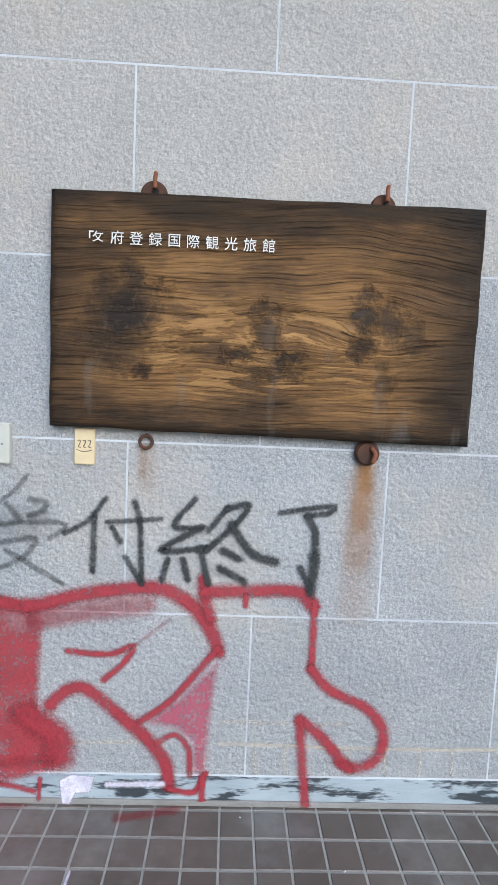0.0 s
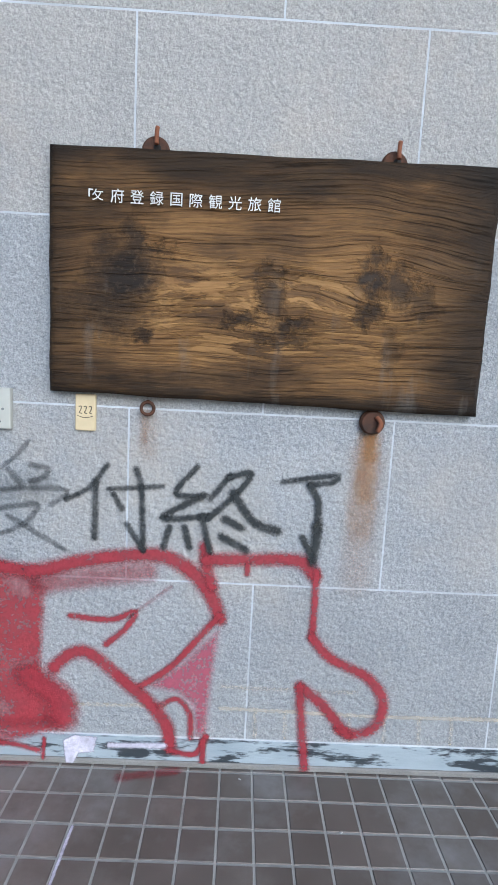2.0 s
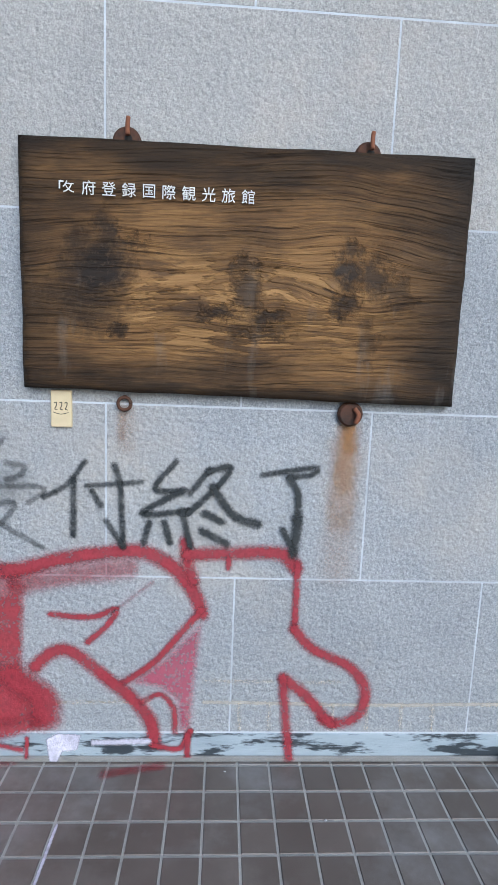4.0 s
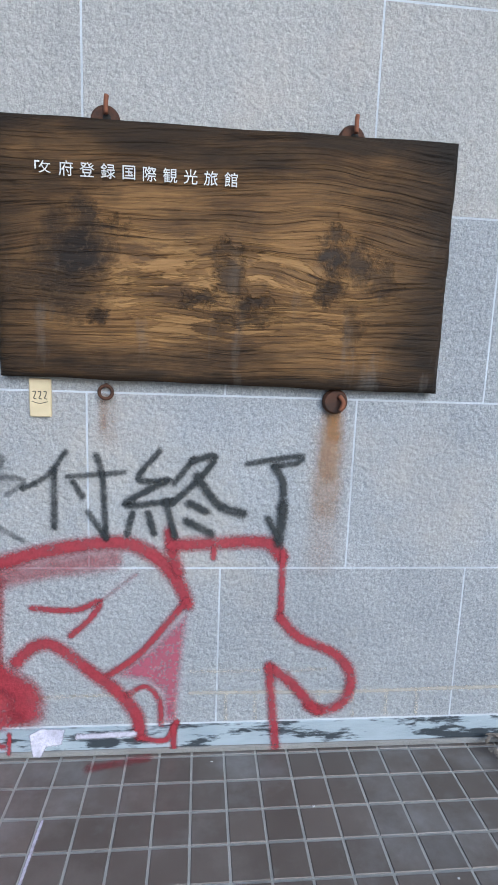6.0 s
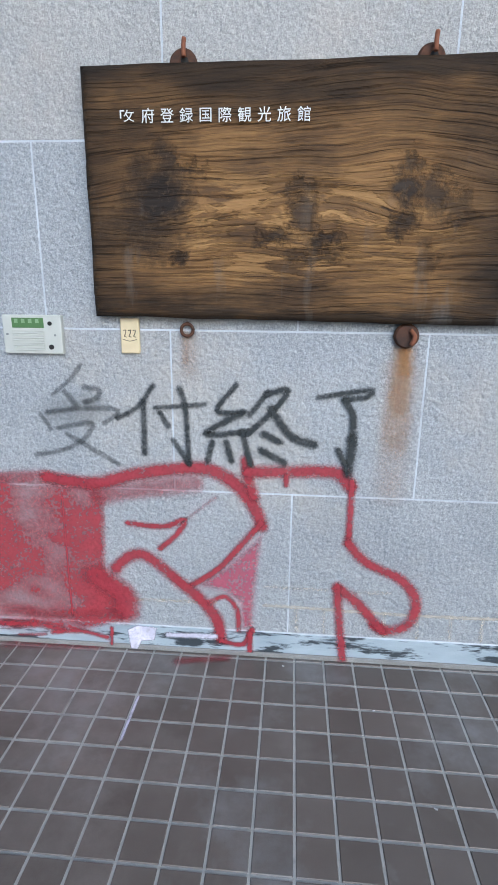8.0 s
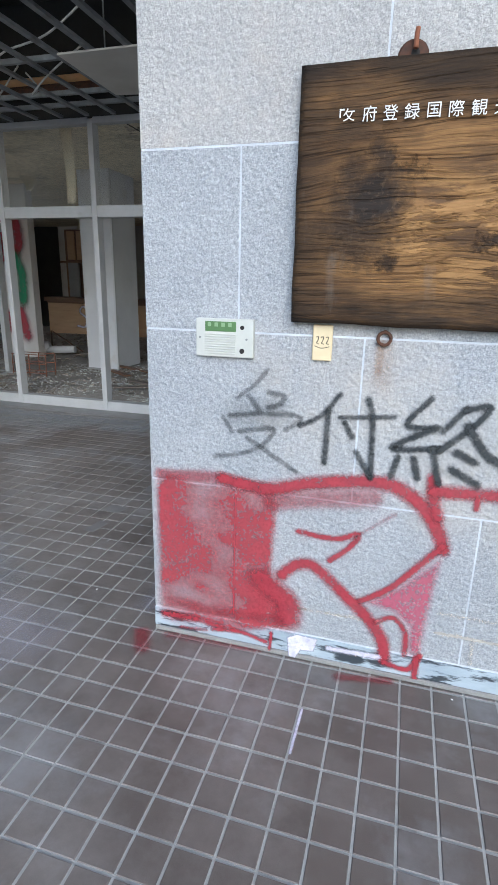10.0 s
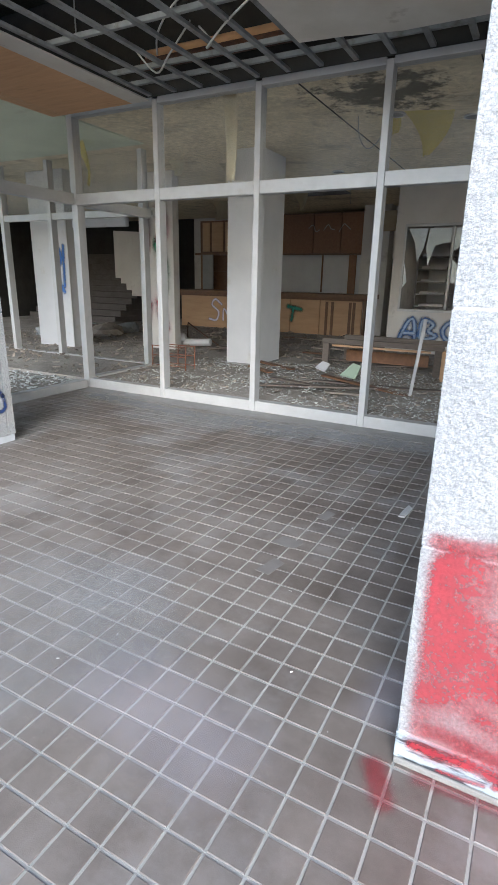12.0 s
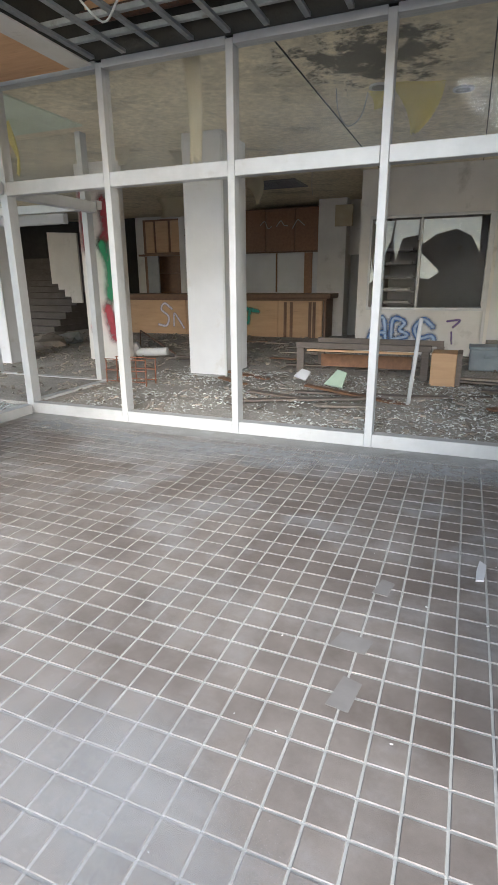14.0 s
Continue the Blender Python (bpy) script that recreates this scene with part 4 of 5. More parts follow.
    p.inputs["Roughness"].default_value = 0.6
    p.inputs["Specular IOR Level"].default_value = 0.22
    bp = n.new("ShaderNodeBump")
    bp.inputs["Distance"].default_value = 0.006
    h = op('ADD', op('ADD', op('MULTIPLY', g1, 0.7), op('MULTIPLY', g2, 0.5)), op('ADD', op('MULTIPLY', ramp(hair, 0.35, 0.44), 0.4), op('MULTIPLY', flake, -0.5)))
    h = op('SUBTRACT', h, op('MULTIPLY', hollow, 1.0))
    l.new(h, bp.inputs["Height"])
    l.new(bp.outputs[0], p.inputs["Normal"])
    return m


M_SIGN = wood_board_mat()
M_WHITEL = mat("white_lettering", (0.78, 0.78, 0.76), (0.66, 0.66, 0.64), 20.0, 0.5)
sign = thing("signboard", (0.1, 1.70, 1.36), "thick charred cedar signboard with white lettering, hung on rusty iron brackets", "signboard")
# natural slab outline: slightly wavy long edges, right end cut aslant
nx, nz = 90, 48
bm = bmesh.new()
front, back = [], []
for j in range(nz + 1):
    v = j / nz
    fr, bk = [], []
    for i in range(nx + 1):
        u = i / nx
        x = -0.606 + u * 1.412
        lo = 1.381 - 0.018 * u + 0.004 * noise.noise(Vector((x * 6, 0, 5)))
        hi = 2.137 + 0.010 * u + 0.0025 * noise.noise(Vector((x * 5, 0, 9))) + 0.001 * math.sin(u * 9)
        z = lo + (hi - lo) * v
        x += 0.003 * noise.noise(Vector((u, z * 7, 2))) * (1 if i in (0, nx) else 0)
        dy = 0.005 * noise.noise(Vector((x * 2.0, z * 14, 0))) + 0.003 * noise.noise(Vector((x * 7, z * 40, 4)))
        edge = 0.010 if i in (0, nx) or j in (0, nz) else 0.0
        fr.append(bm.verts.new((x, 1.697 + dy + edge, z)))
        bk.append(bm.verts.new((x, 1.742, z)))
    front.append(fr)
    back.append(bk)
for g in (front, back):
    for j in range(nz):
        for i in range(nx):
            bm.faces.new((g[j][i], g[j][i + 1], g[j + 1][i + 1], g[j + 1][i])).smooth = True
rim = [(0, i) for i in range(nx)] + [(j, nx) for j in range(nz)] + [(nz, i) for i in range(nx, 0, -1)] + [(j, 0) for j in range(nz, 0, -1)]
for (a, b), (c, d) in zip(rim, rim[1:] + rim[:1]):
    bm.faces.new((front[a][b], back[a][b], back[c][d], front[c][d]))
part("board", bm, M_SIGN, sign)


def glyph(ch, cx, cz, size, y, depth=0.003):
    cu = bpy.data.curves.new("glyph", 'FONT')
    cu.body, cu.size, cu.extrude, cu.align_x, cu.align_y = ch, size, depth / 2, 'CENTER', 'CENTER'
    cu.resolution_u, cu.offset = 3, 0.0
    ob = bpy.data.objects.new("glyph", cu)
    scene.collection.objects.link(ob)
    dg = bpy.context.evaluated_depsgraph_get()
    me = bpy.data.meshes.new_from_object(ob.evaluated_get(dg))
    bpy.data.objects.remove(ob)
    bm = bmesh.new()
    bm.from_mesh(me)
    if bm.verts:
        c = [(min(v.co[k] for v in bm.verts) + max(v.co[k] for v in bm.verts)) / 2 for k in (0, 1)]
        for v in bm.verts:
            v.co = Vector((v.co.x - c[0] + cx, y - v.co.z, v.co.y - c[1] + cz))
    return bm


LETTERS = "攵府登録国際観光旅館"
for i, ch in enumerate(LETTERS):
    bm = glyph(ch, -0.452 + i * 0.0607, 1.992 + i * -0.0002, 0.036 if i == 0 else 0.0445, 1.688)
    part("letter", bm, M_WHITEL, sign)
part("letter", add(box(-0.480, -0.476, 1.686, 1.689, 1.985, 2.008), box(-0.476, -0.466, 1.686, 1.689, 2.004, 2.008)), M_WHITEL, sign)

# brackets: disc, staple and peg
def bracket(x, z, r, up, label):
    b = thing("bracket", (x, 1.745, z), label, "bracket", "iron brackets holding the signboard")
    d = cyl((x, 1.735, z), (0, 1, 0), r, 0.03, 24)
    bmesh.ops.bevel(d, geom=[e for e in d.edges if len(e.link_faces) == 2 and any(len(f.verts) > 4 for f in e.link_faces)], offset=0.006, segments=2, affect='EDGES')
    part("disc", d, M_RUST, b)
    if up:
        part("pin", tube(smooth_line([(x + 0.006, 1.70, z + 0.01), (x + 0.006, 1.702, z + 0.045), (x + 0.008, 1.703, z + 0.062)], 0.01), 0.007, 8), M_RUST2, b, "bent rusty pin")
        part("hole", cyl((x + 0.006, 1.718, z + 0.005), (0, 1, 0), 0.012, 0.006, 16), M_BLACK, b)
    else:
        part("pin", tube(smooth_line([(x + 0.01, 1.715, z + 0.02), (x + 0.022, 1.70, z + 0.0), (x + 0.012, 1.70, z - 0.028)], 0.008), 0.008, 8), M_RUST2, b, "bent rusty pin")
    return b


M_BLACK = mat("dark_recess", (0.012, 0.011, 0.010), (0.02, 0.018, 0.016), 20.0, 0.8)
bracket(-0.283, 2.142, 0.044, True, "rusty round iron bracket above the signboard")
bracket(0.468, 2.142, 0.042, True, "rusty round iron bracket above the signboard")
bracket(0.468, 1.326, 0.042, False, "rusty iron disc bracket under the signboard, bleeding rust")
ring = thing("ring_bolt", (-0.290, 1.74, 1.335), "small dark iron ring on the wall under the signboard", "ring bolt")
part("ring", tube([(-0.290 + 0.021 * math.cos(a), 1.733, 1.335 + 0.021 * math.sin(a)) for a in [2 * math.pi * k / 28 for k in range(29)]], 0.006, 8), M_RUST, ring)
part("stem", cyl((-0.290, 1.745, 1.358), (0, 1, 0), 0.006, 0.03, 8), M_RUST, ring)

# yellow plate with a mark
M_CREAM = mat("cream_plastic", (0.72, 0.60, 0.38), (0.64, 0.53, 0.33), 20.0, 0.5, stain=(0.5, 0.38, 0.22), sscale=14.0, slo=0.6, shi=0.8)
tag_ = thing("wall_plate", (-0.497, 1.745, 1.25), "small cream wall plate with three dark squiggles", "plate")
part("plate", box(-0.532, -0.464, 1.735, 1.75, 1.249, 1.372, 0.003), M_CREAM, tag_)
M_INK = mat("dark_ink", (0.03, 0.026, 0.024), (0.045, 0.04, 0.035), 30.0, 0.6)
for k in range(3):
    x = -0.515 + k * 0.017
    part("mark", tube(smooth_line([(x - 0.005, 1.7345, 1.330), (x + 0.003, 1.7345, 1.332), (x + 0.002, 1.7345, 1.320), (x - 0.003, 1.7345, 1.310), (x + 0.006, 1.7345, 1.307)], 0.003), 0.0015, 5), M_INK, tag_)
part("mark", tube(smooth_line([(-0.524, 1.7345, 1.300), (-0.50, 1.7345, 1.293), (-0.473, 1.7345, 1.299)], 0.005), 0.0012, 5), M_INK, tag_)

# intercom
M_IVORY = mat("ivory_plastic", (0.54, 0.55, 0.51), (0.48, 0.49, 0.45), 14.0, 0.45, stain=(0.42, 0.38, 0.3), sscale=25.0, slo=0.66, shi=0.8)
icom = thing("intercom", (-0.853, 1.74, 1.243), "ivory wall intercom panel with green display and slotted speaker", "intercom")
part("body", box(-0.963, -0.744, 1.725, 1.75, 1.243, 1.380, 0.004, 2), M_IVORY, icom)
M_GREENP = mat("green_label", (0.10, 0.20, 0.07), (0.08, 0.16, 0.06), 30.0, 0.35)
M_MARK = mat("pale_green_print", (0.26, 0.38, 0.22), (0.22, 0.33, 0.18), 30.0, 0.4)
part("display", box(-0.926, -0.808, 1.7225, 1.726, 1.335, 1.370, 0.001), M_GREENP, icom)
for k in range(4):
    part("display_mark", box(-0.915 + 0.026 * k, -0.903 + 0.026 * k, 1.7205, 1.7235, 1.352, 1.366), M_MARK, icom)
for k in range(9):
    part("speaker_slat", box(-0.926, -0.808, 1.7215, 1.726, 1.254 + 0.0086 * k, 1.2590 + 0.0086 * k, 0.001), M_IVORY, icom)
for x, z, r, mt in ((-0.785, 1.351, 0.0075, M_BLACK), (-0.785, 1.268, 0.009, M_BLACK), (-0.768, 1.310, 0.004, M_STEEL), (-0.946, 1.312, 0.004, M_STEEL)):
    part("button" if r > .005 else "screw", cyl((x, 1.724, z), (0, 1, 0), r, 0.006, 14), mt, icom)

# ---- skirting with brushed paint ----
M_SLATE = mat("brush_painted_slate", (0.28, 0.34, 0.39), (0.42, 0.485, 0.535), 7.0, 0.6, bump=0.002, bscale=70.0, stretch=(0.5, 1, 2.2), stain=(0.035, 0.045, 0.055), sscale=9.0, slo=0.515, shi=0.58)
base = solid("baseboard", box(WX0 - 0.002, WX1, WY - 0.003, WY + 0.013, 0.022, 0.114, 0.002), M_SLATE, "dark slate skirting smeared with pale blue paint", "baseboard", "structure")
part("mortar", box(WX0, WX1, WY - 0.008, WY + 0.012, 0.0, 0.022, 0.003), M_CEMENT, base)

# ---- spray paint ----
M_BLACKP = paint_mat("black_spray", (0.018, 0.022, 0.024), (0.03, 0.036, 0.038))
M_REDP = paint_mat("red_spray", (0.40, 0.040, 0.060), (0.29, 0.022, 0.036))
M_REDFILL = paint_mat("worn_red_fill", (0.42, 0.045, 0.062), (0.31, 0.026, 0.04), 1.0, 0.90, 0.72)
M_PINKP = paint_mat("thin_red_spray", (0.52, 0.10, 0.17), (0.44, 0.07, 0.13), 0.8, 0.85, 0.7)
M_BLUEP = paint_mat("blue_spray", (0.02, 0.06, 0.22), (0.015, 0.045, 0.16))
M_WHITESP = paint_mat("white_violet_spray", (0.72, 0.68, 0.84), (0.78, 0.76, 0.86))
M_RUSTSP = paint_mat("rust_run", (0.50, 0.26, 0.085), (0.38, 0.17, 0.05))
M_GREYSP = paint_mat("pale_smear", (0.62, 0.56, 0.47), (0.68, 0.63, 0.54))
M_TEALP = paint_mat("teal_spray", (0.03, 0.35, 0.27), (0.03, 0.28, 0.22))
M_GREENSP = paint_mat("green_spray", (0.02, 0.28, 0.12), (0.02, 0.20, 0.09))
M_DUST = paint_mat("floor_dust", (0.40, 0.41, 0.42), (0.48, 0.49, 0.50))
DEPTH = [0.0042]


def on_wall(x, z):
    return (x, WY - DEPTH[0], z)


def spray(name, strokes, material, label, place, at, part_name="stroke"):
    g = thing(name, at, label, "graffiti")
    for w, a, pts in strokes:
        bm = stroke(pts, w * 1.22, a, place)
        ob = part(part_name, bm, material, g)
        ob.visible_shadow = True
        DEPTH[0] += 0.00012
    return g


def fill(outline, soft, thick, place, step=0.018):
    """A sprayed area: a fine grid over an outline, fading at its rim; thick(x, z) says how dense the paint lies."""
    n_ = len(outline)

    def depth(x, z):
        inside, near = False, 9.0
        for k in range(n_):
            (ax, az), (bx, bz) = outline[k], outline[(k + 1) % n_]
            if (az > z) != (bz > z) and x < (bx - ax) * (z - az) / (bz - az) + ax:
                inside = not inside
            u = max(0.0, min(1.0, ((x - ax) * (bx - ax) + (z - az) * (bz - az)) / ((bx - ax) ** 2 + (bz - az) ** 2)))
            near = min(near, math.hypot(x - ax - u * (bx - ax), z - az - u * (bz - az)))
        return near if inside else -near
    x0, x1 = min(p[0] for p in outline), max(p[0] for p in outline)
    z0, z1 = min(p[1] for p in outline), max(p[1] for p in outline)
    bm = bmesh.new()
    uvl = bm.loops.layers.uv.new("UVMap")
    nx_, nz_ = int((x1 - x0) / step) + 2, int((z1 - z0) / step) + 2
    vs = {}
    for i in range(nx_ + 1):
        for j in range(nz_ + 1):
            x, z = x0 + i * step - step / 2, z0 + j * step - step / 2
            d = depth(x, z)
            if d > -step:
                vs[i, j] = (bm.verts.new(place(x, z)), max(0.0, min(1.0, d / soft)), thick(x, z))
    for i in range(nx_):
        for j in range(nz_):
            q = [vs.get(k) for k in ((i, j), (i + 1, j), (i + 1, j + 1), (i, j + 1))]
            if all(q):
                f = bm.faces.new([v[0] for v in q])
                for lp, v in zip(f.loops, q):
                    lp[uvl].uv = (v[1], v[2])
    DEPTH[0] += 0.00012
    return bm


# rust runs first, paint over them
spray("rust_stain", [(0.05, 0.55, [(0.472, 1.30), (0.47, 1.20)]), (0.085, 0.34, [(0.470, 1.28), (0.464, 1.08)]), (0.12, 0.24, [(0.468, 1.26), (0.460, 0.94)]), (0.16, 0.16, [(0.465, 1.20), (0.458, 0.76)])],
      M_RUSTSP, "orange rust run below the iron bracket", on_wall, (0.47, 1.745, 0.7), "run")
spray("rust_stain", [(0.09, 0.16, [(-0.285, 1.30), (-0.29, 1.19)]), (0.03, 0.22, [(-0.30, 1.32), (-0.302, 1.22)])], M_RUSTSP, "faint rust run below the iron ring", on_wall, (-0.29, 1.745, 1.2), "run")
spray("mortar_residue", [(0.022, 0.55, [(0.0, 0.245), (0.3, 0.24), (0.62, 0.235), (1.0, 0.24), (1.3, 0.24)]), (0.022, 0.4, [(-0.55, 0.24), (-0.2, 0.245)]),
                         (0.02, 0.35, [(0.0, 0.33), (0.25, 0.328)]), (0.02, 0.3, [(0.36, 0.325), (0.5, 0.33)])] +
      [(0.02, 0.35, [(x, 0.235), (x + 0.004, 0.135)]) for x in (-0.06, 0.13, 0.24, 0.48, 0.61, 0.74, 0.86)], M_GREYSP, "yellowish mortar residue in a brick pattern on the stone", on_wall, (0.3, 1.745, 0.12), "smear")
STROKES = {}
STROKES['uke'] = [
    (0.022, 0.5, [(-0.691, 1.204), (-0.734, 1.151), (-0.805, 1.093)]),
    (0.03, 0.5, [(-0.759, 1.101), (-0.717, 1.051)]),
    (0.026, 0.5, [(-0.684, 1.121), (-0.625, 1.113), (-0.642, 1.08), (-0.683, 1.064)]),
    (0.022, 0.5, [(-0.861, 1.016), (-0.823, 0.958)]),
    (0.024, 0.5, [(-0.835, 1.022), (-0.713, 1.04), (-0.578, 1.042), (-0.561, 1.025), (-0.615, 0.986)]),
    (0.16, 0.20, [(-0.80, 1.03), (-0.66, 1.05)]),
]
STROKES['uke'] += [
    (0.026, 0.5, [(-0.795, 0.963), (-0.664, 0.985), (-0.703, 0.918), (-0.796, 0.873), (-0.892, 0.855)]),
    (0.026, 0.5, [(-0.762, 0.942), (-0.669, 0.885), (-0.57, 0.827)]),
]
STROKES['tsuke'] = [
    (0.026, 0.85, [(-0.423, 1.136), (-0.481, 1.057), (-0.564, 1.007)]),
    (0.03, 0.95, [(-0.462, 1.074), (-0.465, 0.875)]),
    (0.024, 0.8, [(-0.418, 1.051), (-0.232, 1.069)]),
    (0.03, 0.95, [(-0.323, 1.124), (-0.304, 1.045), (-0.295, 0.835)]),
    (0.028, 0.95, [(-0.354, 0.93), (-0.295, 0.839)]),
    (0.028, 0.9, [(-0.401, 1.035), (-0.37, 0.982)]),
]
STROKES['owari'] = [
    (0.028, 0.95, [(-0.115, 1.144), (-0.186, 1.047), (-0.088, 1.043)]),
    (0.032, 1, [(-0.088, 1.043), (-0.23, 0.958), (-0.072, 0.971)]),
    (0.03, 1, [(-0.205, 0.926), (-0.224, 0.851)]),
    (0.032, 1, [(-0.153, 0.928), (-0.133, 0.855)]),
    (0.034, 1, [(-0.092, 0.97), (-0.063, 0.845)]),
    (0.028, 0.95, [(-0.001, 1.119), (-0.067, 1.033)]),
]
STROKES['owari'] += [
    (0.03, 1, [(-0.006, 1.111), (0.069, 1.13), (0.032, 1.066), (-0.072, 0.962)]),
    (0.042, 1, [(0.01, 1.059), (0.087, 0.959), (0.174, 0.929)]),
    (0.038, 1, [(-0.014, 0.964), (0.045, 0.935)]),
    (0.038, 1, [(-0.024, 0.901), (0.065, 0.855)]),
]
STROKES['ryo'] = [
    (0.026, 0.95, [(0.179, 1.105), (0.288, 1.125), (0.37, 1.136), (0.352, 1.111), (0.273, 1.1)]),
    (0.036, 1, [(0.277, 1.096), (0.308, 1.037), (0.31, 0.939)]),
    (0.05, 1, [(0.309, 0.955), (0.309, 0.893), (0.301, 0.82)]),
    (0.03, 1, [(0.26, 0.912), (0.3, 0.835)]),
]
STROKES['red'] = [
    (0.14, 0.97, [(-0.693, 0.344), (-0.587, 0.261), (-0.577, 0.181)]),
    (0.05, 0.4, [(-1.10, 0.16), (-0.85, 0.15), (-0.6, 0.17)]),
    (0.011, 0.95, [(-0.807, 0.70), (-0.807, 0.14)]),
]
STROKES['red'] += [
    (0.07, 0.6, [(-1.132, 0.749), (-0.863, 0.758), (-0.676, 0.73)]),
    (0.07, 0.97, [(-0.863, 0.763), (-0.675, 0.744), (-0.493, 0.791), (-0.278, 0.82), (-0.174, 0.798), (-0.091, 0.735), (-0.037, 0.653), (-0.016, 0.592)]),
    (0.1, 0.5, [(-0.654, 0.69), (-0.45, 0.733), (-0.277, 0.756)]),
    (0.036, 0.95, [(-0.017, 0.608), (-0.083, 0.523), (-0.186, 0.4), (-0.295, 0.32)]),
    (0.034, 0.9, [(-0.547, 0.582), (-0.407, 0.573), (-0.319, 0.604), (-0.352, 0.541), (-0.419, 0.478)]),
    (0.018, 0.35, [(-0.319, 0.604), (-0.193, 0.706)]),
]
STROKES['red'] += [
    (0.066, 0.97, [(-0.607, 0.379), (-0.546, 0.436), (-0.472, 0.438), (-0.34, 0.328), (-0.249, 0.247), (-0.192, 0.162), (-0.179, 0.083)]),
    (0.03, 0.85, [(-0.227, 0.242), (-0.161, 0.276), (-0.111, 0.22), (-0.104, 0.121)]),
    (0.034, 0.97, [(-0.178, 0.07), (-0.088, 0.056), (-0.047, 0.129)]),
    (0.034, 0.97, [(-0.057, 0.114), (-0.056, 0.025)]),
    (0.06, 0.9, [(-0.08, 0.857), (-0.066, 0.778), (-0.048, 0.715)]),
    (0.066, 0.95, [(-0.071, 0.811), (0.108, 0.821), (0.259, 0.821), (0.316, 0.768)]),
]
STROKES['red'] += [
    (0.03, 0.85, [(0.073, 0.803), (0.074, 0.765)]),
    (0.034, 0.95, [(0.319, 0.789), (0.32, 0.661), (0.32, 0.53)]),
    (0.056, 0.95, [(0.319, 0.541), (0.392, 0.461), (0.531, 0.392), (0.597, 0.303), (0.579, 0.201), (0.513, 0.162), (0.444, 0.18)]),
    (0.056, 0.9, [(0.475, 0.159), (0.37, 0.28), (0.291, 0.342)]),
    (0.046, 0.9, [(0.286, 0.351), (0.309, 0.15), (0.325, 0.016)]),
]
pink_fill = fill([(0.005, 0.60), (-0.02, 0.36), (-0.035, 0.10), (-0.10, 0.12), (-0.11, 0.24), (-0.165, 0.29), (-0.30, 0.31), (-0.16, 0.42)], 0.045,
                  lambda x, z: 0.85 + 0.25 * noise.noise(Vector((x * 7, z * 7, 1))), on_wall)


def block_paint(x, z):
    """Thick towards the foot and the inner side of the block, thin where the brush ran dry."""
    d = 0.70 + 0.60 * noise.noise(Vector((x * 4.0, z * 3.0, 8))) + 0.35 * noise.noise(Vector((x * 9, z * 16, 3)))
    return max(0.30, min(1.0, d + 0.5 * (x + 0.93) - 0.35 * (z - 0.40)))


block_fill = fill([(-1.165, 0.06), (-1.165, 0.70), (-1.12, 0.775), (-0.95, 0.745), (-0.70, 0.755), (-0.62, 0.70), (-0.635, 0.36), (-0.56, 0.27), (-0.55, 0.13), (-0.68, 0.09), (-0.80, 0.045), (-0.95, 0.07), (-1.08, 0.03)], 0.05,
                  block_paint, on_wall)
STROKES['red'] += [(0.04, 0.8, [(-1.13, 0.09), (-0.98, 0.095), (-0.86, 0.08)]), (0.03, 0.8, [(-0.9, 0.06), (-0.78, 0.075), (-0.66, 0.05)]), (0.022, 0.9, [(-0.64, 0.10), (-0.645, 0.02)]), (0.02, 0.7, [(-1.05, 0.04), (-0.93, 0.05)])]
red_tag = spray("red_graffiti", STROKES['red'], M_REDP, "large red sprayed tag with a filled, worn block", on_wall, (-0.3, 1.745, 0.05))
part("fill", block_fill, M_REDFILL, red_tag, "worn brushed red block")
part("fill", pink_fill, M_PINKP, red_tag, "thin pinkish spray fill")
for key_, lab in (("uke", "faded black sprayed Japanese character"), ("tsuke", "black sprayed Japanese character"), ("owari", "bold black sprayed Japanese character"), ("ryo", "black sprayed Japanese character with a thick hook")):
    s = STROKES[key_]
    spray("spray_character", s, M_BLACKP, lab, on_wall, (s[0][2][0][0], 1.745, 0.85))
white = thing("spray_patch", (-0.5, 1.745, 0.02), "violet-white sprayed block on the skirting", "graffiti")
part("fill", fill([(-0.565, 0.005), (-0.575, 0.10), (-0.53, 0.125), (-0.44, 0.12), (-0.455, 0.05), (-0.51, 0.045), (-0.53, 0.0)], 0.012, lambda x, z: 1.0, on_wall, 0.006), M_WHITESP, white)
spray("spray_patch", [(0.03, 0.8, [(-0.40, 0.085), (-0.2, 0.09)])],
      M_WHITESP, "white sprayed streak on the skirting", on_wall, (-0.3, 1.745, 0.02))


def on_floor(x, y):
    return (x, y, 0.0012 + DEPTH[0] * 0.2)


spray("floor_overspray", [(0.09, 0.55, [(-1.22, 1.70), (-1.17, 1.60)]), (0.05, 0.5, [(-0.35, 1.68), (-0.15, 1.72)]), (0.06, 0.4, [(-1.1, 1.72), (-0.7, 1.735)])], M_REDP, "red overspray on the floor tiles", on_floor, (-1.2, 1.65, 0))
spray("floor_overspray", [(0.2, 0.16, [(-1.27, 1.9), (-1.25, 2.08)]), (0.014, 0.9, [(-0.452, 1.47), (-0.455, 1.27)]), (0.5, 0.16, [(-2.1, 1.6), (-1.7, 1.5)]),
                          ], M_WHITESP, "whitish paint marks on the floor tiles", on_floor, (-1.25, 2.0, 0))
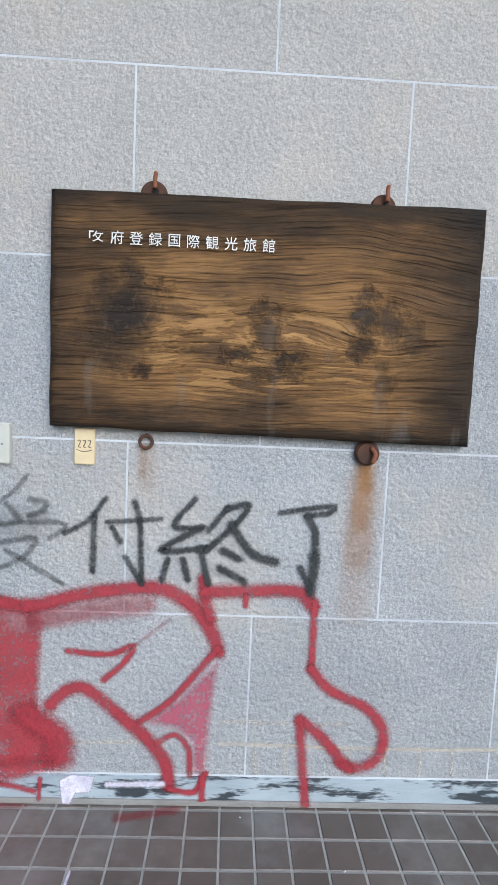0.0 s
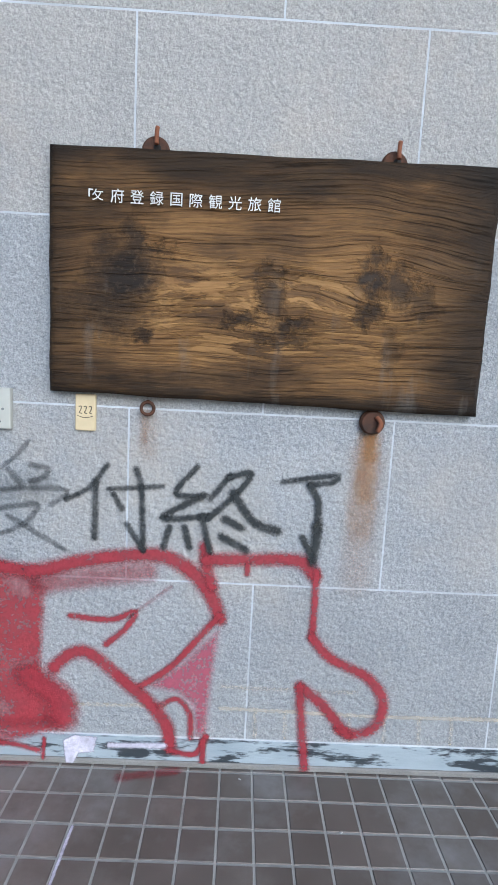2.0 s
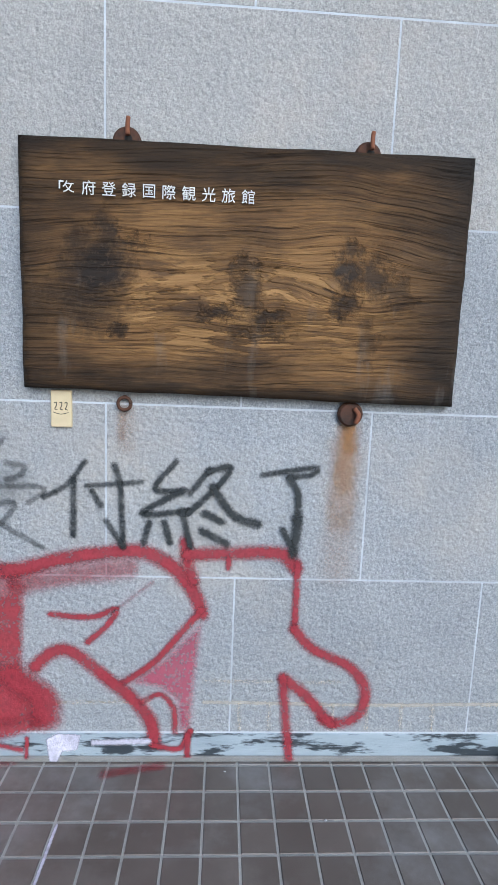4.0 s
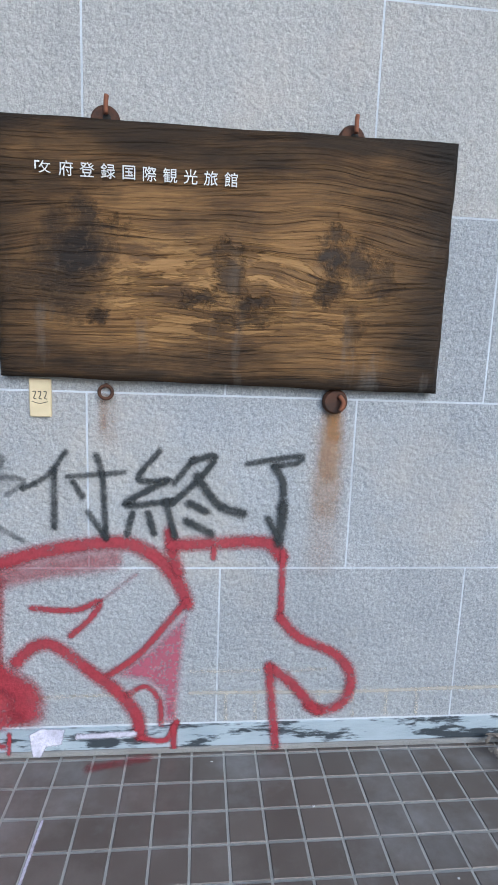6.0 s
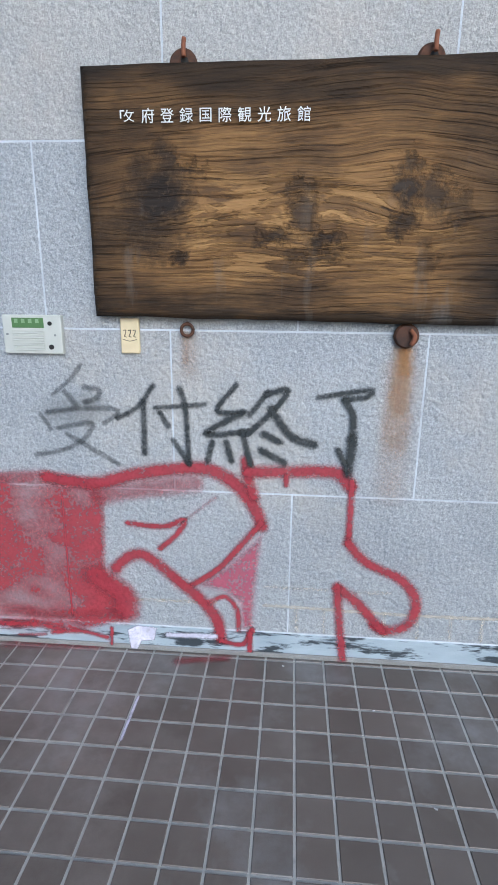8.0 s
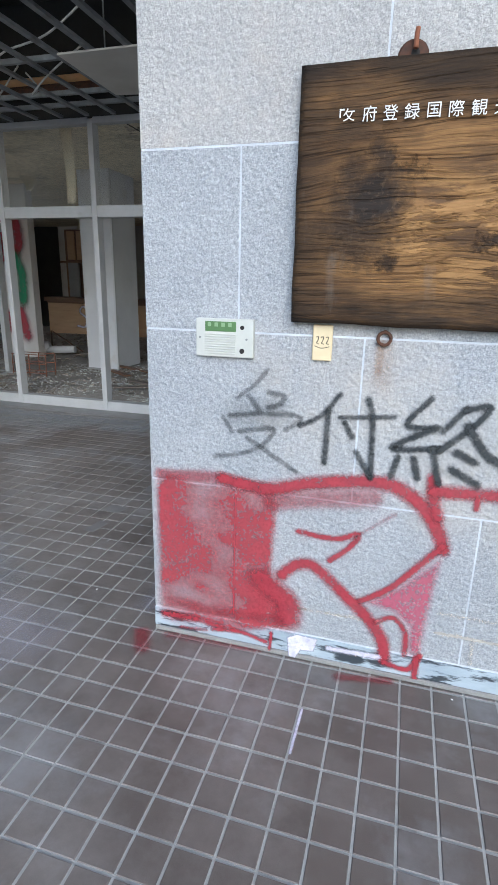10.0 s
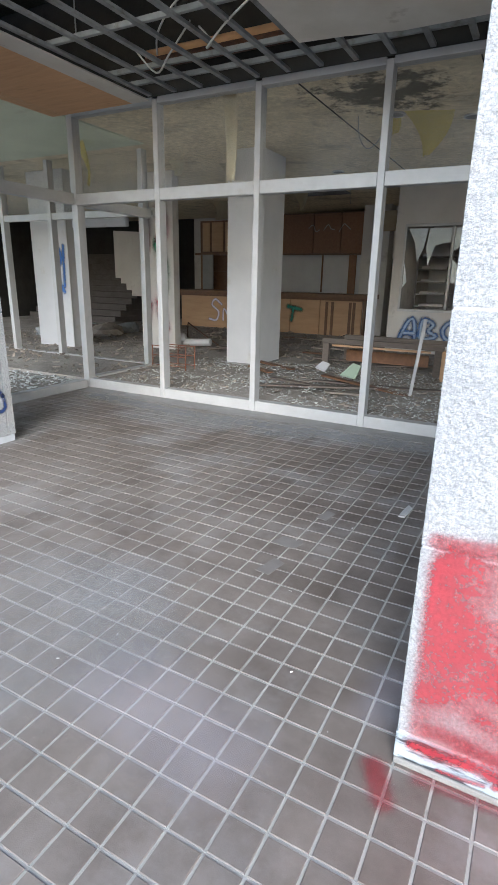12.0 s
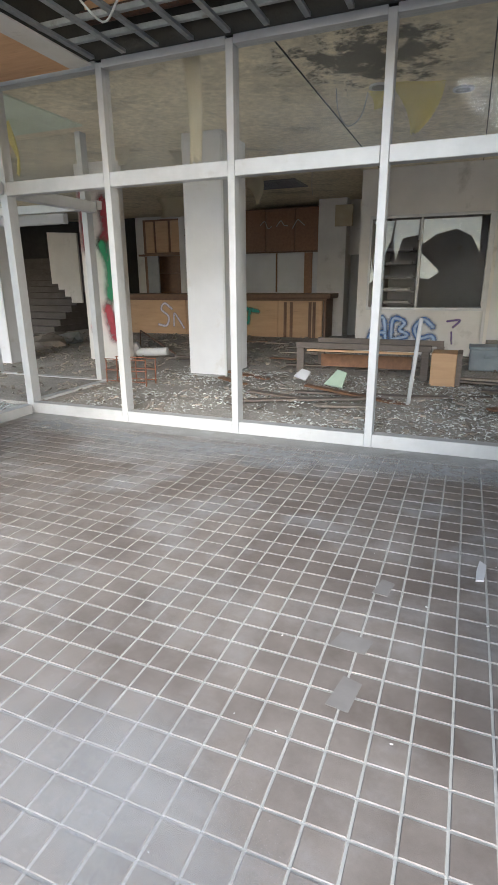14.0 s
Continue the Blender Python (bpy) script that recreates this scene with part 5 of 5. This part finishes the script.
spray("floor_dust", [(0.5, 0.5, [(-5.6, 5.1), (-4.2, 4.95), (-3.0, 5.0), (-1.2, 5.05)]), (0.5, 0.35, [(-4.6, 4.6), (-3.6, 4.7)]), (0.3, 0.45, [(-3.2, 4.72), (-2.8, 4.8)]), (0.7, 0.22, [(-2.9, 2.0), (-2.4, 1.5)]), (0.5, 0.3, [(-2.6, 2.1), (-2.2, 1.8)])],
      M_DUST, "pale dust drifted over the floor tiles", on_floor, (-3.5, 4.9, 0), "drift")


def on_pillar(y, z):
    return (PX + DEPTH[0] * 0.6, y, z)


def loop_at(y, z, ry, rz, a0=0.0, a1=6.3, lean=0.0):
    return [(y + ry * math.cos(a) + lean * math.sin(a), z + rz * math.sin(a)) for a in [a0 + (a1 - a0) * k / 8 for k in range(9)]]


spray("blue_graffiti", [(0.05, 0.95, loop_at(3.17, 0.41, 0.10, 0.13, lean=-0.06)), (0.045, 0.95, loop_at(3.22, 0.68, 0.035, 0.07)), (0.045, 0.9, [(3.14, 0.63), (3.2, 0.62)]),
                        (0.055, 0.95, loop_at(3.12, 1.0, 0.04, 0.06)), (0.055, 0.95, [(3.0, 0.86), (3.1, 0.92), (3.13, 0.8), (3.0, 0.8)]),
                        (0.05, 0.95, loop_at(3.16, 1.42, 0.03, 0.09)), (0.05, 0.95, [(3.05, 1.62), (3.18, 1.55), (3.1, 1.45), (3.06, 1.3)]), (0.05, 0.95, [(3.2, 1.62), (3.26, 1.6)]),
                        (0.05, 0.95, [(2.95, 1.75), (3.08, 1.7), (3.0, 1.5)]), (0.058, 0.95, loop_at(3.14, 1.86, 0.06, 0.07)), (0.055, 0.95, [(3.02, 1.98), (3.2, 1.85), (3.24, 1.72)]),
                        (0.055, 0.95, loop_at(3.24, 2.0, 0.04, 0.05)), (0.055, 0.9, loop_at(2.95, 2.0, 0.05, 0.08))], M_BLUEP, "dark blue spray writing running down the pillar", on_pillar, (PX, 3.1, 0.3))


def on_office(x, z):
    return (x, OY - DEPTH[0] * 0.6, z)


M_PALEB = paint_mat("pale_blue_spray", (0.42, 0.52, 0.66), (0.36, 0.46, 0.62))
M_MIDB = paint_mat("bright_blue_spray", (0.03, 0.14, 0.42), (0.03, 0.11, 0.34))
M_PURP = paint_mat("purple_spray", (0.17, 0.10, 0.30), (0.14, 0.08, 0.25))
ABC = [[(-3.38, 0.32), (-3.24, 0.66), (-3.13, 0.70), (-3.08, 0.34)], [(-3.30, 0.46), (-3.10, 0.46)], [(-2.98, 0.34), (-2.96, 0.70), (-2.76, 0.64), (-2.84, 0.52), (-2.70, 0.42), (-2.96, 0.35)],
       [(-2.28, 0.58), (-2.44, 0.70), (-2.58, 0.56), (-2.50, 0.38), (-2.30, 0.42), (-2.24, 0.34)]]
spray("blue_graffiti", [(0.16, 0.97, p) for p in ABC], M_MIDB, "blue outlined bubble letters on the office wall", on_office, (-2.8, OY, 0.3))
spray("blue_graffiti", [(0.07, 0.97, p) for p in ABC], M_PALEB, "pale blue filling of the bubble letters", on_office, (-2.8, OY, 0.3))
spray("purple_graffiti", [(0.05, 0.9, [(-2.05, 0.68), (-1.85, 0.70), (-1.95, 0.58)]), (0.04, 0.85, [(-1.97, 0.5), (-1.95, 0.3)])], M_PURP, "small purple tag on the office wall", on_office, (-1.95, OY, 0.3))


def on_desk(x, z):
    return (x, 13.19 - DEPTH[0] * 0.6, z)


spray("white_graffiti", [(0.08, 0.95, [(-8.75, 0.72), (-8.95, 0.85), (-9.05, 0.7), (-8.85, 0.52), (-8.92, 0.3), (-9.15, 0.32)]), (0.07, 0.95, [(-8.7, 0.3), (-8.68, 0.6), (-8.55, 0.45), (-8.42, 0.25)])], M_WHITESP,
      "white sprayed squiggle on the desk front", on_desk, (-8.9, 13.19, 0.3))
spray("teal_graffiti", [(0.16, 0.9, [(-6.75, 0.75), (-6.4, 0.68)]), (0.13, 0.85, [(-6.6, 0.72), (-6.65, 0.4)])], M_TEALP, "teal sprayed mark on the desk front", on_desk, (-6.6, 13.19, 0.3))



def on_post(x, z):
    return (x + 1.1, 8.598 - DEPTH[0] * 0.3, z)


spray("red_graffiti", [(0.28, 0.95, [(-8.72, 2.75), (-8.7, 1.9)]), (0.3, 0.95, [(-8.35, 2.6), (-8.3, 2.2), (-8.4, 2.0)]), (0.3, 0.95, [(-8.4, 0.95), (-8.3, 0.5)]), (0.2, 0.9, [(-8.65, 0.9), (-8.7, 0.6)])],
      M_REDP, "red sprayed patches on the narrow column", on_post, (-7.4, 8.59, 0.4))
spray("green_graffiti", [(0.3, 0.97, [(-8.42, 1.95), (-8.3, 1.6), (-8.32, 1.15)])], M_GREENSP, "green sprayed patch on the narrow column", on_post, (-7.25, 8.59, 1.0))


def on_column(x, z):
    return (x - 0.15, 7.745 - DEPTH[0] * 0.3, z)


spray("blue_graffiti", [(0.12, 0.95, [(-8.85, 2.0), (-8.72, 1.7), (-8.85, 1.4), (-8.7, 1.1)]), (0.1, 0.9, [(-8.65, 1.9), (-8.68, 1.2)])], M_MIDB, "blue sprayed squiggle on the white column", on_column, (-8.95, 7.74, 1.0))


def on_pier(x, z):
    return (x, 13.892 - DEPTH[0] * 0.3, z)


M_BROWNP = paint_mat("brown_brush", (0.20, 0.11, 0.06), (0.16, 0.09, 0.05))
M_BROWN = mat("brown_brush_paint", (0.26, 0.15, 0.085), (0.20, 0.115, 0.065), 20.0, 0.7)
for k, ch in enumerate("エジプト"):
    solid("brush_character", glyph(ch, -8.57, 2.72 - 0.235 * k, 0.27, 13.895), M_BROWN, "brown brushed Japanese character on the pale pier", "graffiti", group="brown writing on the pier")
for k in range(4):
    z = 1.80 - 0.20 * k
    spray("brush_mark", [(0.035, 0.8, [(-8.66, z), (-8.50, z + 0.02)]), (0.035, 0.8, [(-8.6, z + 0.06), (-8.62 + 0.03 * (k % 2), z - 0.08)]), (0.03, 0.7, [(-8.54, z - 0.03), (-8.49, z - 0.09)])],
          M_BROWNP, "brown brushed mark on the pale pier", on_pier, (-8.6, 13.89, z))


def on_panel(x, z):
    return (x, 14.295 - DEPTH[0] * 0.3, z)


for k in range(3):
    x = -6.75 + 0.42 * k
    spray("scratched_mark", [(0.03, 0.8, [(x, 2.7 - 0.05 * k), (x + 0.12, 2.78), (x + 0.2, 2.62 + 0.06 * k), (x + 0.3, 2.66)])], M_GREYSP, "pale scratched scrawl on the brown panelling", on_panel, (x, 14.29, 2.5))

# ---- floor tiles: single ones along the foot of the walked stretch, the rest joined ----
G = 0.0085
tile_me = None
joined_v, joined_f = [], []


def tile_shape(x0, y0, x1, y1):
    b = 0.002
    return ([(x0, y0, -0.003), (x1, y0, -0.003), (x1, y1, -0.003), (x0, y1, -0.003), (x0 + b, y0 + b, 0), (x1 - b, y0 + b, 0), (x1 - b, y1 - b, 0), (x0 + b, y1 - b, 0)],
            [(4, 5, 6, 7), (0, 1, 5, 4), (1, 2, 6, 5), (2, 3, 7, 6), (3, 0, 4, 7)])


tr = random.Random(11)
for i in range(-58, 38):
    for j in range(-46, 31):
        x0, y0 = TX + P * i, TY + Q * j
        if y0 > TILE_END - 0.1 or (y0 > WY - 0.125 and x0 > WX0 - 0.02 and y0 < WY + 0.3) or (x0 < CX and y0 > 2.7):
            if not (WY - 0.13 < y0 < WY - 0.02 and x0 > WX0 - 0.02):
                continue
        y1 = y0 + Q
        if x0 > WX0 - 0.02 and y0 < WY and y1 > WY:
            y1 = WY - 0.004 + G / 2
        if -2.75 < x0 < -0.35 and 1.25 < y0 < 2.9 and y1 - y0 > 0.11 and not (x0 > WX0 - 0.15 and y0 > 1.6):
            if tile_me is None:
                h, hq = P / 2 - G / 2, Q / 2 - G / 2
                tile_me = bpy.data.meshes.new("tile")
                v, f = tile_shape(-h, -hq, h, hq)
                tile_me.from_pydata(v, [], f)
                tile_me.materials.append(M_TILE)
            ob = new("tile", tile_me)
            ob.location = (x0 + P / 2, y0 + Q / 2, tr.gauss(0, 0.0004))
            ob.rotation_euler = (tr.gauss(0, 0.003), tr.gauss(0, 0.003), 0)
            ob.parent = floor
            continue
        v, f = tile_shape(x0 + G / 2, y0 + G / 2, x0 + P - G / 2, y1 - G / 2)
        dz, b = tr.gauss(0, 0.0004), len(joined_v)
        joined_v += [(p[0], p[1], p[2] + dz) for p in v]
        joined_f += [tuple(b + k for k in q) for q in f]
me = bpy.data.meshes.new("tiles")
me.from_pydata(joined_v, [], joined_f)
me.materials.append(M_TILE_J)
rest = tagged(new("tiles", me), kind="stuff")
rest.parent = floor
